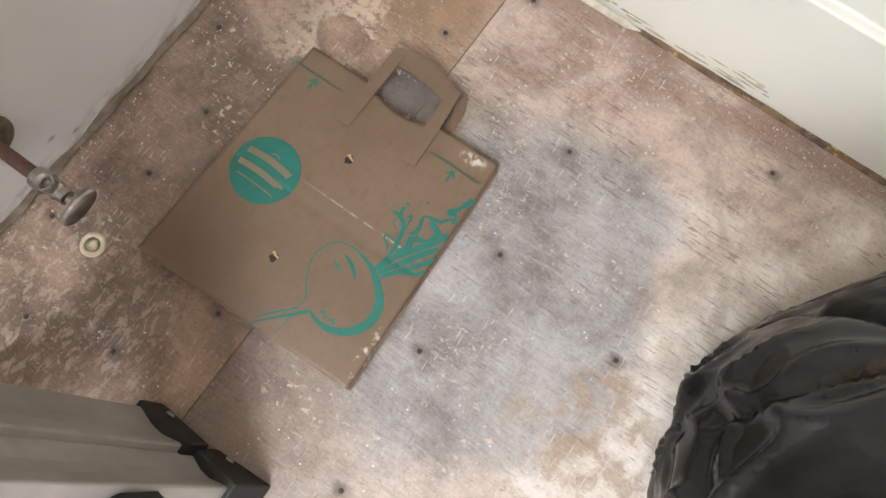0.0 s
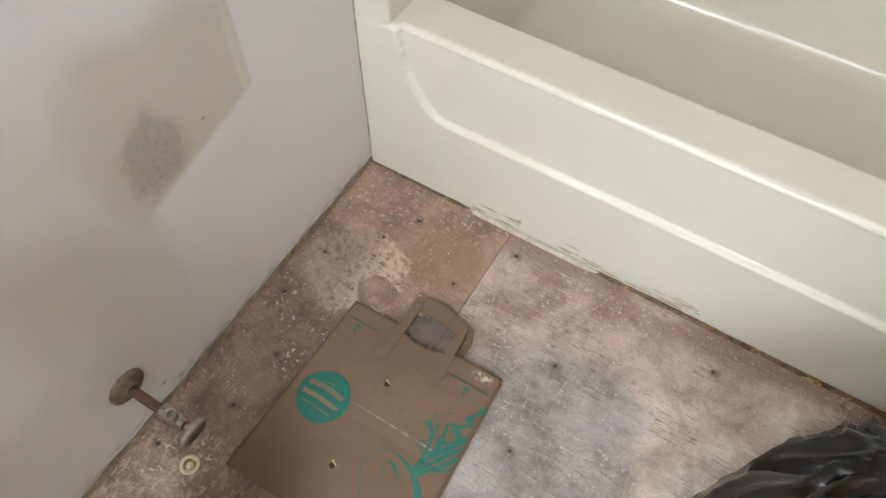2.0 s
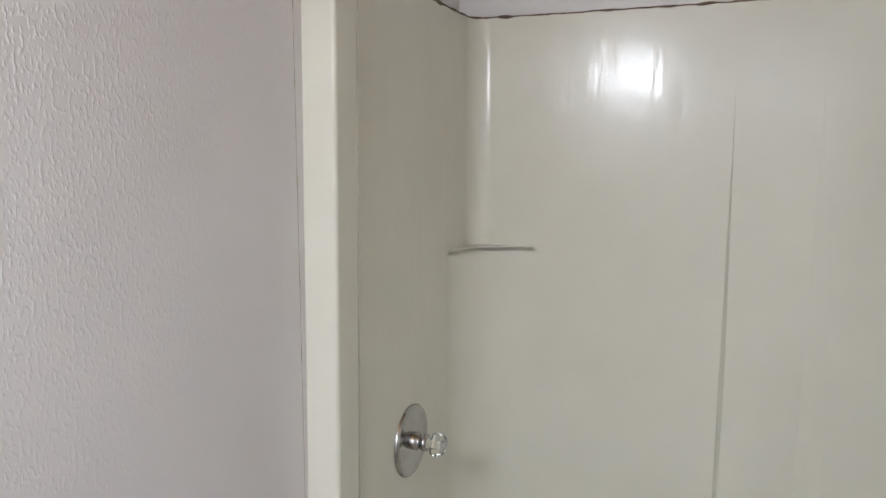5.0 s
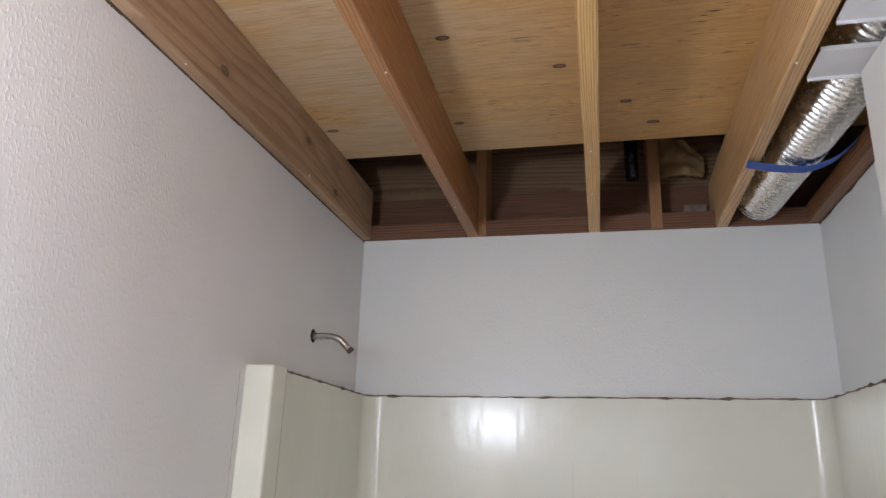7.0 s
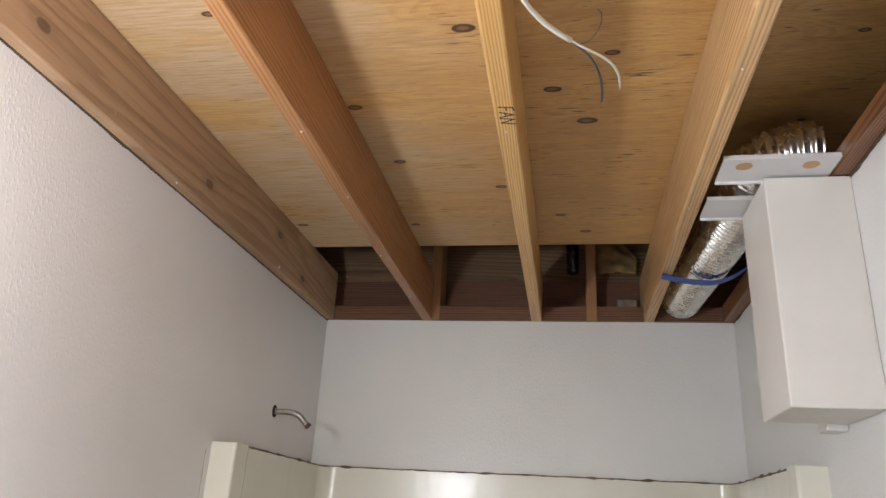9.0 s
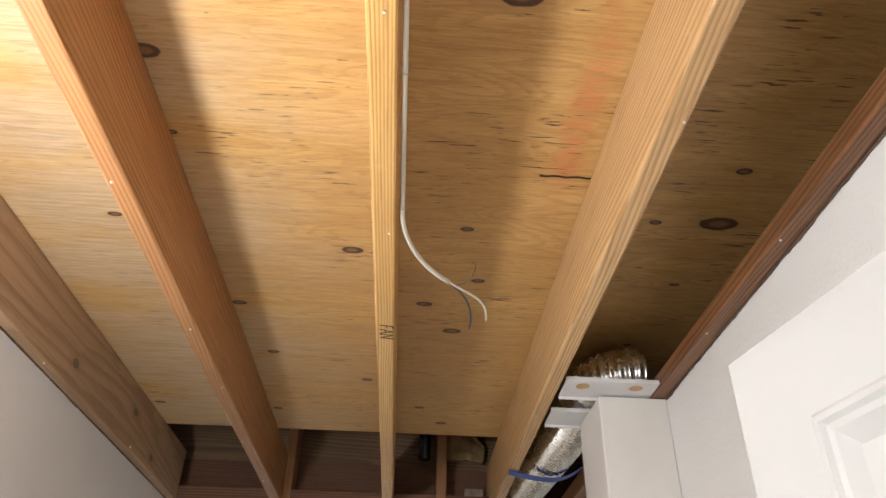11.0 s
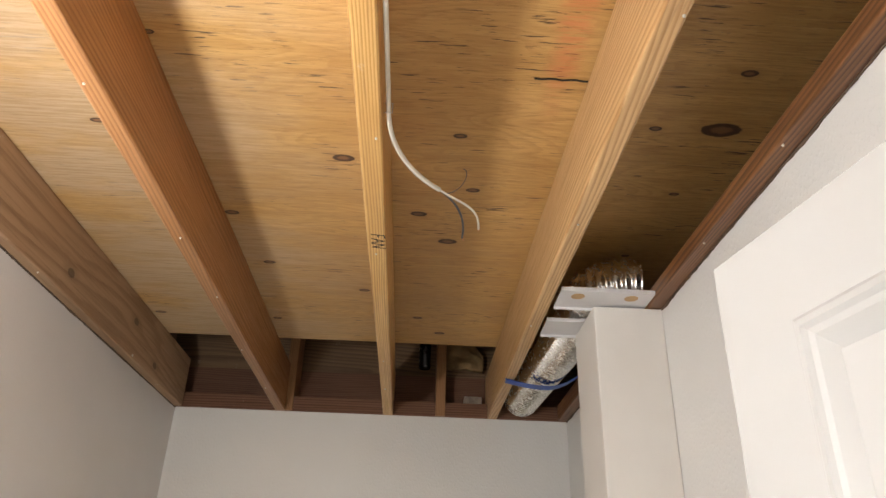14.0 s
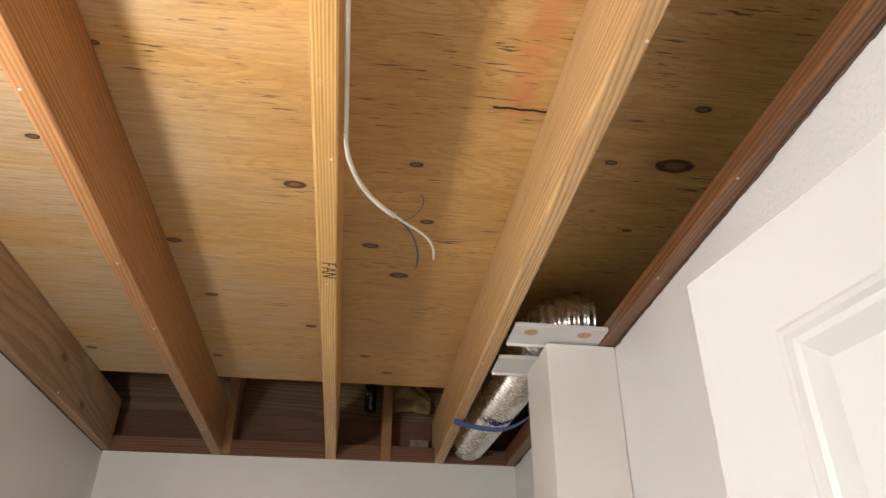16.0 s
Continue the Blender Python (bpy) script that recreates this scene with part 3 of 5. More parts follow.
# plain unseen hall added behind the doorway, closing the place and bouncing the fill
bm = box(-0.6, 2.2, -3.9, -3.8, 0, 2.6)
box(-0.7, -0.6, -3.9, YF - 0.11, 0, 2.6, bm)
box(2.2, 2.3, -3.9, YF - 0.11, 0, 2.6, bm)
tagged(part("wall_hall", bm, M_WALL), "plain painted hallway walls", "wall", kind="structure")
tagged(part("ceiling_hall", box(-0.7, 2.3, -3.9, YF - 0.11, 2.5, 2.6), M_WALL), "plain painted hallway ceiling", "ceiling", kind="structure")



def ribbon_floor():
    """a broken thread of pale filler in the joint"""
    b = bmesh.new()
    y = -1.3
    while y < -0.02:
        ln = 0.05 + 0.10 * abs(noise.noise(Vector((y * 9, 1, 1))))
        w = 0.0004 + 0.0005 * abs(noise.noise(Vector((y * 31, 4, 1))))
        box(SEAM - w, SEAM + w, y, min(y + ln, -0.01), -0.003, 0.0003, b)
        y += ln + 0.03 * abs(noise.noise(Vector((y * 17, 3, 2))))
    return b


# floor: two sheets of old plywood that meet in a seam
floor = thing("floor", "bare old plywood subfloor with stains and plaster residue", "floor", kind="structure")
soft(part("plywood_sheet", box(-0.1, SEAM - 0.0006, -3.9, 0.06, -0.02, 0.0), M_FLOOR_W, floor, "warm brown worn plywood sheet"), 0.0008, 1)
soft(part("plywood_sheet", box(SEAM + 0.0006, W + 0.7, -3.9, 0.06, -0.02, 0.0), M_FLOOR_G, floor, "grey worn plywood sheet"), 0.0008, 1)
part("seam_filler", ribbon_floor(), M_PRINT, floor, "pale filler in the sheet joint")
part("underlay", box(-0.7, W + 0.7, -3.9, 0.9, -0.05, -0.021), M_DARK, floor)
# screws sunk in the sheets
screw = lathe([(0.0, -0.0002), (0.0012, 0.0), (0.0024, 0.0005), (0.0031, 0.0003), (0.0036, 0.0)], Matrix(), 10)
me_screw = None
for sx, sy in SCREWS:
    if me_screw is None:
        ob = part("screw", screw, M_SCREW, floor, "rusted sunken screw head", True)
        me_screw = ob.data
    else:
        ob = new("screw", me_screw)
        ob.parent = floor
    ob.location = (sx, sy, 0.0005)
    ob.rotation_euler = (0, 0, sx * 40)
# crumbs of plaster lying about
rng = random.Random(5)
bm = bmesh.new()
for i in range(900):
    y = -0.01 - abs(rng.gauss(0, 0.02)) if i < 240 else -rng.random() * 1.1
    x = rng.random() * 1.2 if i < 240 else rng.random() * 1.1
    if i > 700:
        x, y = 0.004 + abs(rng.gauss(0, 0.012)), -rng.random() * 1.1
    if 0.15 < x < 0.49 and -0.66 < y < -0.28:
        continue
    r = 0.0006 + 0.0016 * rng.random() ** 3
    m = pose(x, y, r * 0.4, rng.random() * 360, rng.random() * 360, rng.random() * 360)
    vs = [bm.verts.new(m @ Vector(p)) for p in ((r, 0, 0), (-r * 0.5, r, 0), (-r * 0.6, -r * 0.8, 0), (0, 0, r))]
    for f in ((0, 1, 3), (1, 2, 3), (2, 0, 3), (2, 1, 0)):
        bm.faces.new([vs[q] for q in f])
tagged(part("plaster_crumbs", bm, M_PAPERWHITE), "pale plaster crumbs scattered on the subfloor", "debris", kind="stuff")

# residue along the foot of the left wall
bm = grid(lambda u, v: (0.0005 + 0.004 * v * (0.4 + noise.noise(Vector((u * 60, 3, 0)))) , -2.1 + 2.1 * u,
                        0.004 + (0.016 + 0.010 * noise.noise(Vector((u * 37, 9, 0)))) * (1 - v)), 300, 2)
tagged(part("wall_base_residue", bm, plain("old_adhesive", (0.36, 0.29, 0.22), 0.85, vary=0.5, scale=45, bump=0.001)), "brown dried adhesive along the wall foot", "residue", kind="structure")

# ---------------------------------------------------------------- ceiling framing
tagged(part("ceiling", grid(lambda u, v: (-0.1 + 1.76 * u, -2.25 + 2.76 * v, PLY), 4, 4), M_CEIL), "bare plywood subfloor seen from below between joists", "ceiling", kind="structure")
mod = bpy.data.objects["ceiling"].modifiers.new("thickness", "SOLIDIFY")
mod.thickness, mod.offset = 0.018, 1
# added boards close the cavity, its darkness put into their colour
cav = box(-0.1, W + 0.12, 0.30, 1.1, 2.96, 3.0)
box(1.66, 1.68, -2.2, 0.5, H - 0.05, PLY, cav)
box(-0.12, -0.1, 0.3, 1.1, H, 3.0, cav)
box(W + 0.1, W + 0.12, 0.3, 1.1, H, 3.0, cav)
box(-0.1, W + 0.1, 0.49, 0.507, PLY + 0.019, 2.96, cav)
tagged(part("ceiling_cavity", cav, M_SOOT_SHADE), "added dark-coloured boards closing the cavity above the ceiling edge", "ceiling", kind="structure")
tagged(part("rim_board", box(-0.1, W + 0.1, 0.955, 0.995, H - 0.01, 2.95), M_RIM), "dusty brown rim board behind the joist ends", "board", kind="structure")
tagged(soft(part("top_plate", box(-0.1, W + 0.1, YB - 0.004, 0.954, H + 0.001, H + 0.058), M_OLDWOOD), 0.002), "reddish-brown top plate over the tub wall", "beam", kind="structure")
tagged(part("blocking_board", box(-0.1, W + 0.1, 0.925, 0.953, H + 0.06, 2.635), M_OLDWOOD), "old rough brown blocking board", "beam", kind="structure")


def joist(x0, x1, mat, label, y1=0.90, z1=PLY - 0.001, wav=0.0015, y0=-2.12, skew=0.0):
    def fn(u, v):
        y = y0 + (y1 - y0) * v
        c = ((x0, H), (x1, H), (x1, z1), (x0, z1))
        i = int(round(u * 4)) % 4
        x, z = c[i]
        w = wav * noise.noise(Vector((y * 2.3, x0 * 9, i)))
        return (x + w + skew * v, y, z + (w if z < PLY - 0.1 else 0))
    bm = grid(fn, 4, 40, None, True)
    bm.verts.ensure_lookup_table()
    bmesh.ops.contextual_create(bm, geom=[bm.verts[i] for i in range(4)])
    bmesh.ops.contextual_create(bm, geom=[bm.verts[i] for i in range(160, 164)])
    return tagged(soft(part("ceiling_joist", bm, mat), 0.004, 2), label, "joist", "ceiling joists")


J1 = joist(-0.004, 0.029, M_J1, "pinkish-brown ceiling joist lying along the painted wall", 0.80)
J2 = joist(0.395, 0.431, M_J2, "orange-brown wooden ceiling joist with white drywall screws", skew=-0.011)
J3 = joist(0.808, 0.847, M_J3, "yellow pine ceiling joist with handwritten marking", skew=-0.009)
J4 = joist(1.207, 1.244, M_J4, "tan pine ceiling joist with looping grain")
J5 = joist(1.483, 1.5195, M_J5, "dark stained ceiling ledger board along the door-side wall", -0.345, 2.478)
J6 = joist(1.482, 1.5195, M_J5, "dark stained ceiling ledger board above the tub", 0.80, 2.50, 0.0015, -0.10)
for sx in (0.411, 1.003):
    tagged(soft(part("ceiling_stud", box(sx, sx + 0.038, 0.80, 0.92, H + 0.002, 2.95), M_OLDSTUD), 0.002), "old reddish wooden cripple stud at the wall edge", "stud", "cripple studs")
# drywall screw stubs and paper scraps on the joist undersides
stub = None
for jx, ys in ((0.403, (-0.61, -0.30, 0.1, -1.1, 0.5)), (0.826, (-0.58, -1.0, 0.15, -1.45, 0.45)), (1.228, (-0.2, -0.75, -1.3)), (0.03, (-0.4, 0.2)), (1.50, (-0.7, -1.04))):
    for y in ys:
        if stub is None:
            ob = part("nail_stub", lathe([(0, -0.0022), (0.0019, -0.0020), (0.0024, 0), (0.001, 0.006)], Matrix(), 8), M_PAPERWHITE, J2, "white plaster-capped screw stub")
            stub = ob.data
        else:
            ob = new("nail_stub", stub)
            ob.parent = {0.403: J2, 0.826: J3, 1.228: J4, 0.03: J1, 1.50: J5}[jx]
        ob.location = (jx + 0.012 * math.sin(y * 37), y, H - 0.0008)


def writing(txt, size, mat, m, name, parent=None, label="", align="CENTER"):
    cu = bpy.data.curves.new(name, "FONT")
    cu.body, cu.size, cu.align_x, cu.align_y = txt, size, align, "CENTER"
    cu.extrude, cu.resolution_u = 0.0003, 2
    cu.materials.append(mat)
    tmp = new(name, cu)
    dg = bpy.context.evaluated_depsgraph_get()
    me = bpy.data.meshes.new_from_object(tmp.evaluated_get(dg))
    bpy.data.objects.remove(tmp)
    me.transform(m)
    if not me.materials:
        me.materials.append(mat)
    ob = new(name, me)
    if parent is not None:
        ob.parent = parent
    if label:
        ob["label"] = label
    return ob


# the marker word on the joist's underside
ink = tube([(0.812, -0.668, H - 0.0006), (0.840, -0.664, H - 0.0006)], 0.0014, 5)
S = lambda *p: tube([(x, y, H - 0.0006) for x, y in p], 0.0014, 5, ink)
S((0.838, -0.667), (0.841, -0.653))
S((0.826, -0.666), (0.827, -0.656))
S((0.812, -0.650), (0.840, -0.640))
S((0.812, -0.632), (0.840, -0.640))
S((0.824, -0.647), (0.824, -0.635))
S((0.812, -0.628), (0.840, -0.624))
S((0.840, -0.624), (0.813, -0.612))
S((0.813, -0.612), (0.841, -0.607))
part("marker_word", ink, M_BLACKINK, J3, "handwritten word FAN in black marker")
# dark crack in the plywood beside the fourth joist
tagged(part("ceiling_crack", tube([(1.109 + 0.101 * i / 8, -0.949 + 0.0015 * math.sin(i * 1.9), PLY - 0.001) for i in range(9)], 0.0042, 6, None, 0.5), M_DARK), "dark saw cut in the plywood", "crack", kind="structure")

# ---------------------------------------------------------------- tub and surround
TX0, TX1, TYB, RIM, TOP = 0.058, 1.462, 0.785, 0.402, 1.884
tub = thing("bathtub", "ivory one-piece acrylic bathtub and shower surround", "bathtub")


def apron_y(x, z):
    """the lower skirt stands proud of the upper panel, along a line that rises round the ends"""
    d = min(x - 0.07, 1.45 - x)
    zb = 0.213
    if d < 0.11:
        zb += (0.11 - d) ** 2 / 0.11 * 1.5 + max(0, 0.03 - d) * 3
    s = max(0.0, min(1.0, (z - zb) / 0.008))
    s = s * s * (3 - 2 * s)
    return 0.001 + 0.012 * s


def skirt(u, v):
    x = W * u
    if v <= 0.8:
        z = 0.002 + (RIM - 0.014) * v / 0.8
        return (x, apron_y(x, z) + 0.002 * math.sin(x * 2), z)
    a = (v - 0.8) / 0.1
    base = apron_y(x, RIM - 0.014)
    if min(x - 0.052, 1.468 - x) < 0:
        return (x, 0.004 + 0.03 * (v - 0.8), RIM - 0.012)
    if v <= 0.9:
        t = a * math.pi / 2
        return (x, base + 0.012 * (1 - math.cos(t)), RIM - 0.012 + 0.012 * math.sin(t))
    b = (v - 0.9) / 0.1
    return (x, base + 0.012 + (0.105 - base - 0.012) * b, RIM - 0.002 * b)


part("apron", grid(skirt, 420, 200), M_ACRYL, tub, "glossy ivory tub apron with a moulded crease", True)


def rrect(x0, x1, y0, y1, rf, rb, n=8):
    """rounded rectangle, front corners rf and back corners rb, anticlockwise from the front left"""
    out = []
    for cx, cy, r, a0 in ((x0 + rf, y0 + rf, rf, 180), (x1 - rf, y0 + rf, rf, 270), (x1 - rb, y1 - rb, rb, 0), (x0 + rb, y1 - rb, rb, 90)):
        for i in range(n + 1):
            a = radians(a0 + 90 * i / n)
            out.append((cx + r * math.cos(a), cy + r * math.sin(a)))
    return out


def loft(loops, bm=None, cap=False):
    bm = bm or bmesh.new()
    rings = [[bm.verts.new(p) for p in lp] for lp in loops]
    n = len(rings[0])
    for a, b in zip(rings, rings[1:]):
        for i in range(n):
            bm.faces.new((a[i], a[(i + 1) % n], b[(i + 1) % n], b[i]))
    if cap:
        bm.faces.new(rings[-1])
    return bm


def basin_loop(z, inset, rf, rb):
    return [(x, y, z) for x, y in rrect(TX0 + inset, TX1 - inset * 1.7, 0.103 + inset * 0.6, TYB - 0.012 - inset * 0.75, rf, rb)]


loops = [basin_loop(RIM - 0.002, 0.0, 0.001, 0.18), basin_loop(RIM - 0.012, 0.001, 0.004, 0.18), basin_loop(0.32, 0.008, 0.03, 0.18), basin_loop(0.22, 0.026, 0.06, 0.17), basin_loop(0.13, 0.052, 0.09, 0.16)]
for i in range(1, 7):
    a = i / 6 * math.pi / 2
    loops.append(basin_loop(0.13 - 0.065 * math.sin(a), 0.052 + 0.07 * (1 - math.cos(a)), 0.09, 0.15))
part("basin", loft(loops, None, True), M_ACRYL, tub, "deep ivory tub basin", True)


def surround_pts(rb, y0=0.05):
    p = rrect(TX0, TX1, y0, TYB - 0.012, 0.0005, rb, 10)
    return [(TX1, y0)] + p[22:44] + [(TX0, y0)]


def surround(rb, z0, z1):
    p = surround_pts(rb)
    loops = [[(x, y, z0 + (z1 - z0) * j / 6) for x, y in p] for j in range(7)]
    bm = bmesh.new()
    rings = [[bm.verts.new(q) for q in lp] for lp in loops]
    for a, b in zip(rings, rings[1:]):
        for i in range(len(a) - 1):
            bm.faces.new((a[i], a[i + 1], b[i + 1], b[i]))
    return bm


SHELF = 1.272
NX0, NX1, NZ0, NZ1 = 0.727, 0.972, 0.415, 1.70      # tall shallow recess in the back panel
low = surround(0.18, RIM - 0.003, SHELF)
up = surround(0.055, SHELF, TOP)


def open_recess(bm, z0, z1):
    """cut the back face so that the recess can sit in it"""
    for axis, val in ((0, NX0), (0, NX1)):
        bmesh.ops.bisect_plane(bm, geom=bm.verts[:] + bm.edges[:] + bm.faces[:], plane_co=(val, 0, 0), plane_no=(1, 0, 0))
    for z in (z0, z1):
        bmesh.ops.bisect_plane(bm, geom=bm.verts[:] + bm.edges[:] + bm.faces[:], plane_co=(0, 0, z), plane_no=(0, 0, 1))
    kill = [f for f in bm.faces if NX0 < f.calc_center_median().x < NX1 and z0 < f.calc_center_median().z < z1 and f.calc_center_median().y > 0.7]
    bmesh.ops.delete(bm, geom=kill, context="FACES")


open_recess(low, NZ0, SHELF)
open_recess(up, SHELF - 0.01, NZ1)
part("lower_wall", low, M_ACRYL, tub, "glossy ivory lower surround wall", True)
part("upper_wall", up, M_ACRYL, tub, "glossy ivory upper surround wall", True)
# the recess: rounded below, dying out towards its top
yb0 = TYB - 0.012
DEP, RC = 0.026, 0.035
outline = [(NX0, NZ1), (NX0, 1.0)]
for i in range(9):
    a = radians(180 + 90 * i / 8)
    outline.append((NX0 + RC + RC * math.cos(a), NZ0 + RC + RC * math.sin(a)))
outline += [((NX0 + NX1) - x, z) for x, z in outline[::-1]]
bm = bmesh.new()
mx, mz = (NX0 + NX1) / 2, 0.8
fr = [bm.verts.new((x, yb0, z)) for x, z in outline]
bk = []
for x, z in outline:
    d = DEP * min(1.0, (NZ1 - z) / (NZ1 - 0.5)) + 0.0006
    ins = 0.012
    zz = z + (ins * 1.3 if z < NZ0 + RC * 0.7 else 0)
    bk.append(bm.verts.new((x + (ins if x < mx else -0.055), yb0 + d, zz)))
for i in range(len(fr) - 1):
    bm.faces.new((fr[i], fr[i + 1], bk[i + 1], bk[i]))
n2 = len(bk)
for i in range(n2 // 2 - 1):
    bm.faces.new((bk[i], bk[i + 1], bk[n2 - 2 - i], bk[n2 - 1 - i]))
bm.faces.new((fr[0], bk[0], bk[-1], fr[-1]))
for base, rng_ in (((NX0, NZ0), range(2, 10)), ((NX1, NZ0), range(n2 - 11, n2 - 3))):
    c0 = bm.verts.new((base[0], yb0, base[1]))
    for i in rng_:
        bm.faces.new((c0, fr[i], fr[i + 1]))
bmesh.ops.recalc_face_normals(bm, faces=bm.faces[:])
part("wall_recess", bm, M_ACRYL, tub, "tall shallow moulded recess with rounded foot")
# corner shelves
for sgn, cx in ((1, TX0), (-1, TX1)):
    outl = [(cx, yb0 + 0.001), (cx, yb0 - 0.18)]
    for i in range(11):
        a = radians(90 * i / 10)
        outl.append((cx + sgn * (0.18 - 0.18 * math.cos(a)), yb0 - 0.18 + 0.18 * math.sin(a)))
    bm = bmesh.new()
    lo = [bm.verts.new((x, y, SHELF - 0.012)) for x, y in outl]
    hi = [bm.verts.new((x, y, SHELF + 0.001)) for x, y in outl]
    for i in range(len(lo)):
        bm.faces.new((lo[i], lo[(i + 1) % len(lo)], hi[(i + 1) % len(hi)], hi[i]))
    bm.faces.new(hi)
    bmesh.ops.recalc_face_normals(bm, faces=bm.faces[:])
    soft(part("corner_shelf", bm, M_ACRYL, tub, "moulded corner shelf"), 0.004, 2)
# front posts and the top ledge
for x0, x1, sg in ((0.0005, 0.070, 1), (W - 0.0005, 1.450, -1)):
    prof = [(x0, 0.106), (x0, 0.0016)] + [(x1 - sg * 0.008 * (1 - math.sin(radians(a))), 0.0016 + 0.008 * (1 - math.cos(radians(a)))) for a in range(0, 91, 15)] + [(x1, 0.078), (TX0 + sg * 0.0005 if sg > 0 else TX1 - 0.0005, 0.106)]
    bm = bmesh.new()
    rows = []
    for z, ins in ((RIM - 0.055, 0.0), (RIM + 0.1, 0.004), (TOP + 0.001, 0.026), (TOP + 0.004, 0.029)):
        rows.append([bm.verts.new((x, y + ins, z)) for x, y in prof])
    for ra, rb in zip(rows, rows[1:]):
        for i in range(len(prof)):
            bm.faces.new((ra[i], ra[(i + 1) % len(prof)], rb[(i + 1) % len(prof)], rb[i]))
    bm.faces.new(rows[-1])
    bm.faces.new(rows[0])
    bmesh.ops.recalc_face_normals(bm, faces=bm.faces[:])
    part("front_post", bm, M_ACRYL, tub, "ivory front post of the surround")
# the top ledge
bm = bmesh.new()
ip = surround_pts(0.055)
op = [(W - 0.001 if x > 0.76 else 0.001, y) if not (y > yb0 - 0.02) else (min(max(x, 0.001), W - 0.001), YB - 0.001) for x, y in ip]
iv = [bm.verts.new((x, y, TOP)) for x, y in ip]
ov = [bm.verts.new((x, y, TOP)) for x, y in op]
for i in range(len(iv) - 1):
    bm.faces.new((iv[i], iv[i + 1], ov[i + 1], ov[i]))
part("top_ledge", bm, M_ACRYL, tub)
# stained caulk bead along the top
bead = []
for x, y in ip:
    bead.append((x, max(y, 0.10), TOP + 0.001))
dense = []
for a, b in zip(bead, bead[1:]):
    k = max(1, int((Vector(b) - Vector(a)).length / 0.01))
    for i in range(k):
        q = Vector(a).lerp(Vector(b), i / k)
        dense.append((q.x, q.y + 0.0, q.z + 0.002 * noise.noise(q * 40)))
dense.append(bead[-1])
part("caulk_bead", tube(dense, lambda f: 0.0020 + 0.0065 * max(0, noise.noise(Vector((f * 60, 1, 2)))) + 0.003 * max(0, noise.noise(Vector((f * 210, 5, 2)))), 6, None, 0.8), M_CAULK, tub, "brown stained caulk bead")
k = Nodes("old_ochre_caulk")
_n = k.noise(60, 5, k.scaled((0.5, 1, 1)), 0.65)
_c = k.mix(k.band(_n, 0.35, 0.55), (0.055, 0.036, 0.022), (0.17, 0.105, 0.05))
_c = k.mix(k.band(k.noise(38, 5, k.scaled((0.6, 1, 1), (5, 2, 0)), 0.7), 0.56, 0.64), _c, (0.46, 0.31, 0.085))
k.bump(_n, 0.8, 0.003)
M_OCHRE = k.done(_c, 0.75)


def foot_line(u, v):
    x = W * u
    n1, n2 = noise.noise(Vector((x * 22, 2, 8))), noise.noise(Vector((x * 75, 5, 1)))
    wide = 0.0022 + 0.0018 * n1 + 0.0014 * n2 + 0.0028 * min(1, max(0, (x - 0.50) / 0.15))
    return (x, 0.002 - 0.005 * v - 0.5 * wide * v, 0.0006 + (wide + 0.001) * (1 - v) ** 1.5)


part("caulk_bead", grid(foot_line, 420, 4), M_OCHRE, tub, "brown and ochre remains along the tub foot")


def smear(u, v):
    x = 0.24 + 0.30 * u
    n1 = noise.noise(Vector((x * 28, 9, 3)))
    end = min(1, 12 * u, 12 * (1 - u))
    h = (0.007 + 0.006 * n1 + 0.004 * noise.noise(Vector((x * 90, 1, 6)))) * end
    return (x, 0.0005 - 0.0085 * (1 - v) ** 2 * end - 0.0006, 0.0016 + max(0.0005, h) * v)


part("caulk_bead", grid(smear, 200, 5), plain("cream_caulk", (0.62, 0.57, 0.44), 0.6, vary=0.3, scale=50, bump=0.0008), tub, "cream caulk smeared along the tub foot")
# flakes of old caulk still stuck to the apron
rf = random.Random(21)
bm = bmesh.new()
for i in range(26):
    x0 = 0.25 + 0.55 * rf.random()
    z0 = 0.012 + 0.03 * rf.random() ** 2
    ln, ht = 0.006 + 0.02 * rf.random(), 0.0012 + 0.0022 * rf.random()
    ring = [bm.verts.new((x0 + ln * math.cos(a) * (0.7 + 0.5 * rf.random()), apron_y(x0, z0) + 0.002 * math.sin(x0 * 2) - 0.0008, z0 + ht * math.sin(a) * (0.6 + 0.8 * rf.random()))) for a in (2 * math.pi * j / 8 for j in range(8))]
    bm.faces.new(ring[::-1])
tagged(part("caulk_flakes", bm, plain("dirty_caulk", (0.52, 0.45, 0.31), 0.8, vary=0.4, scale=60), tub, "flakes of old caulk on the apron"), kind="stuff")

# fittings on the surround
bar = part("grab_bar", tube([(NX0 + 0.001, yb0 + 0.004, 0.474), (NX1 - 0.001, yb0 + 0.004, 0.474)], 0.0070, 14), M_CHROME, None, "", True)
tagged(bar, "chrome washcloth bar across the moulded surround recess", "bar")

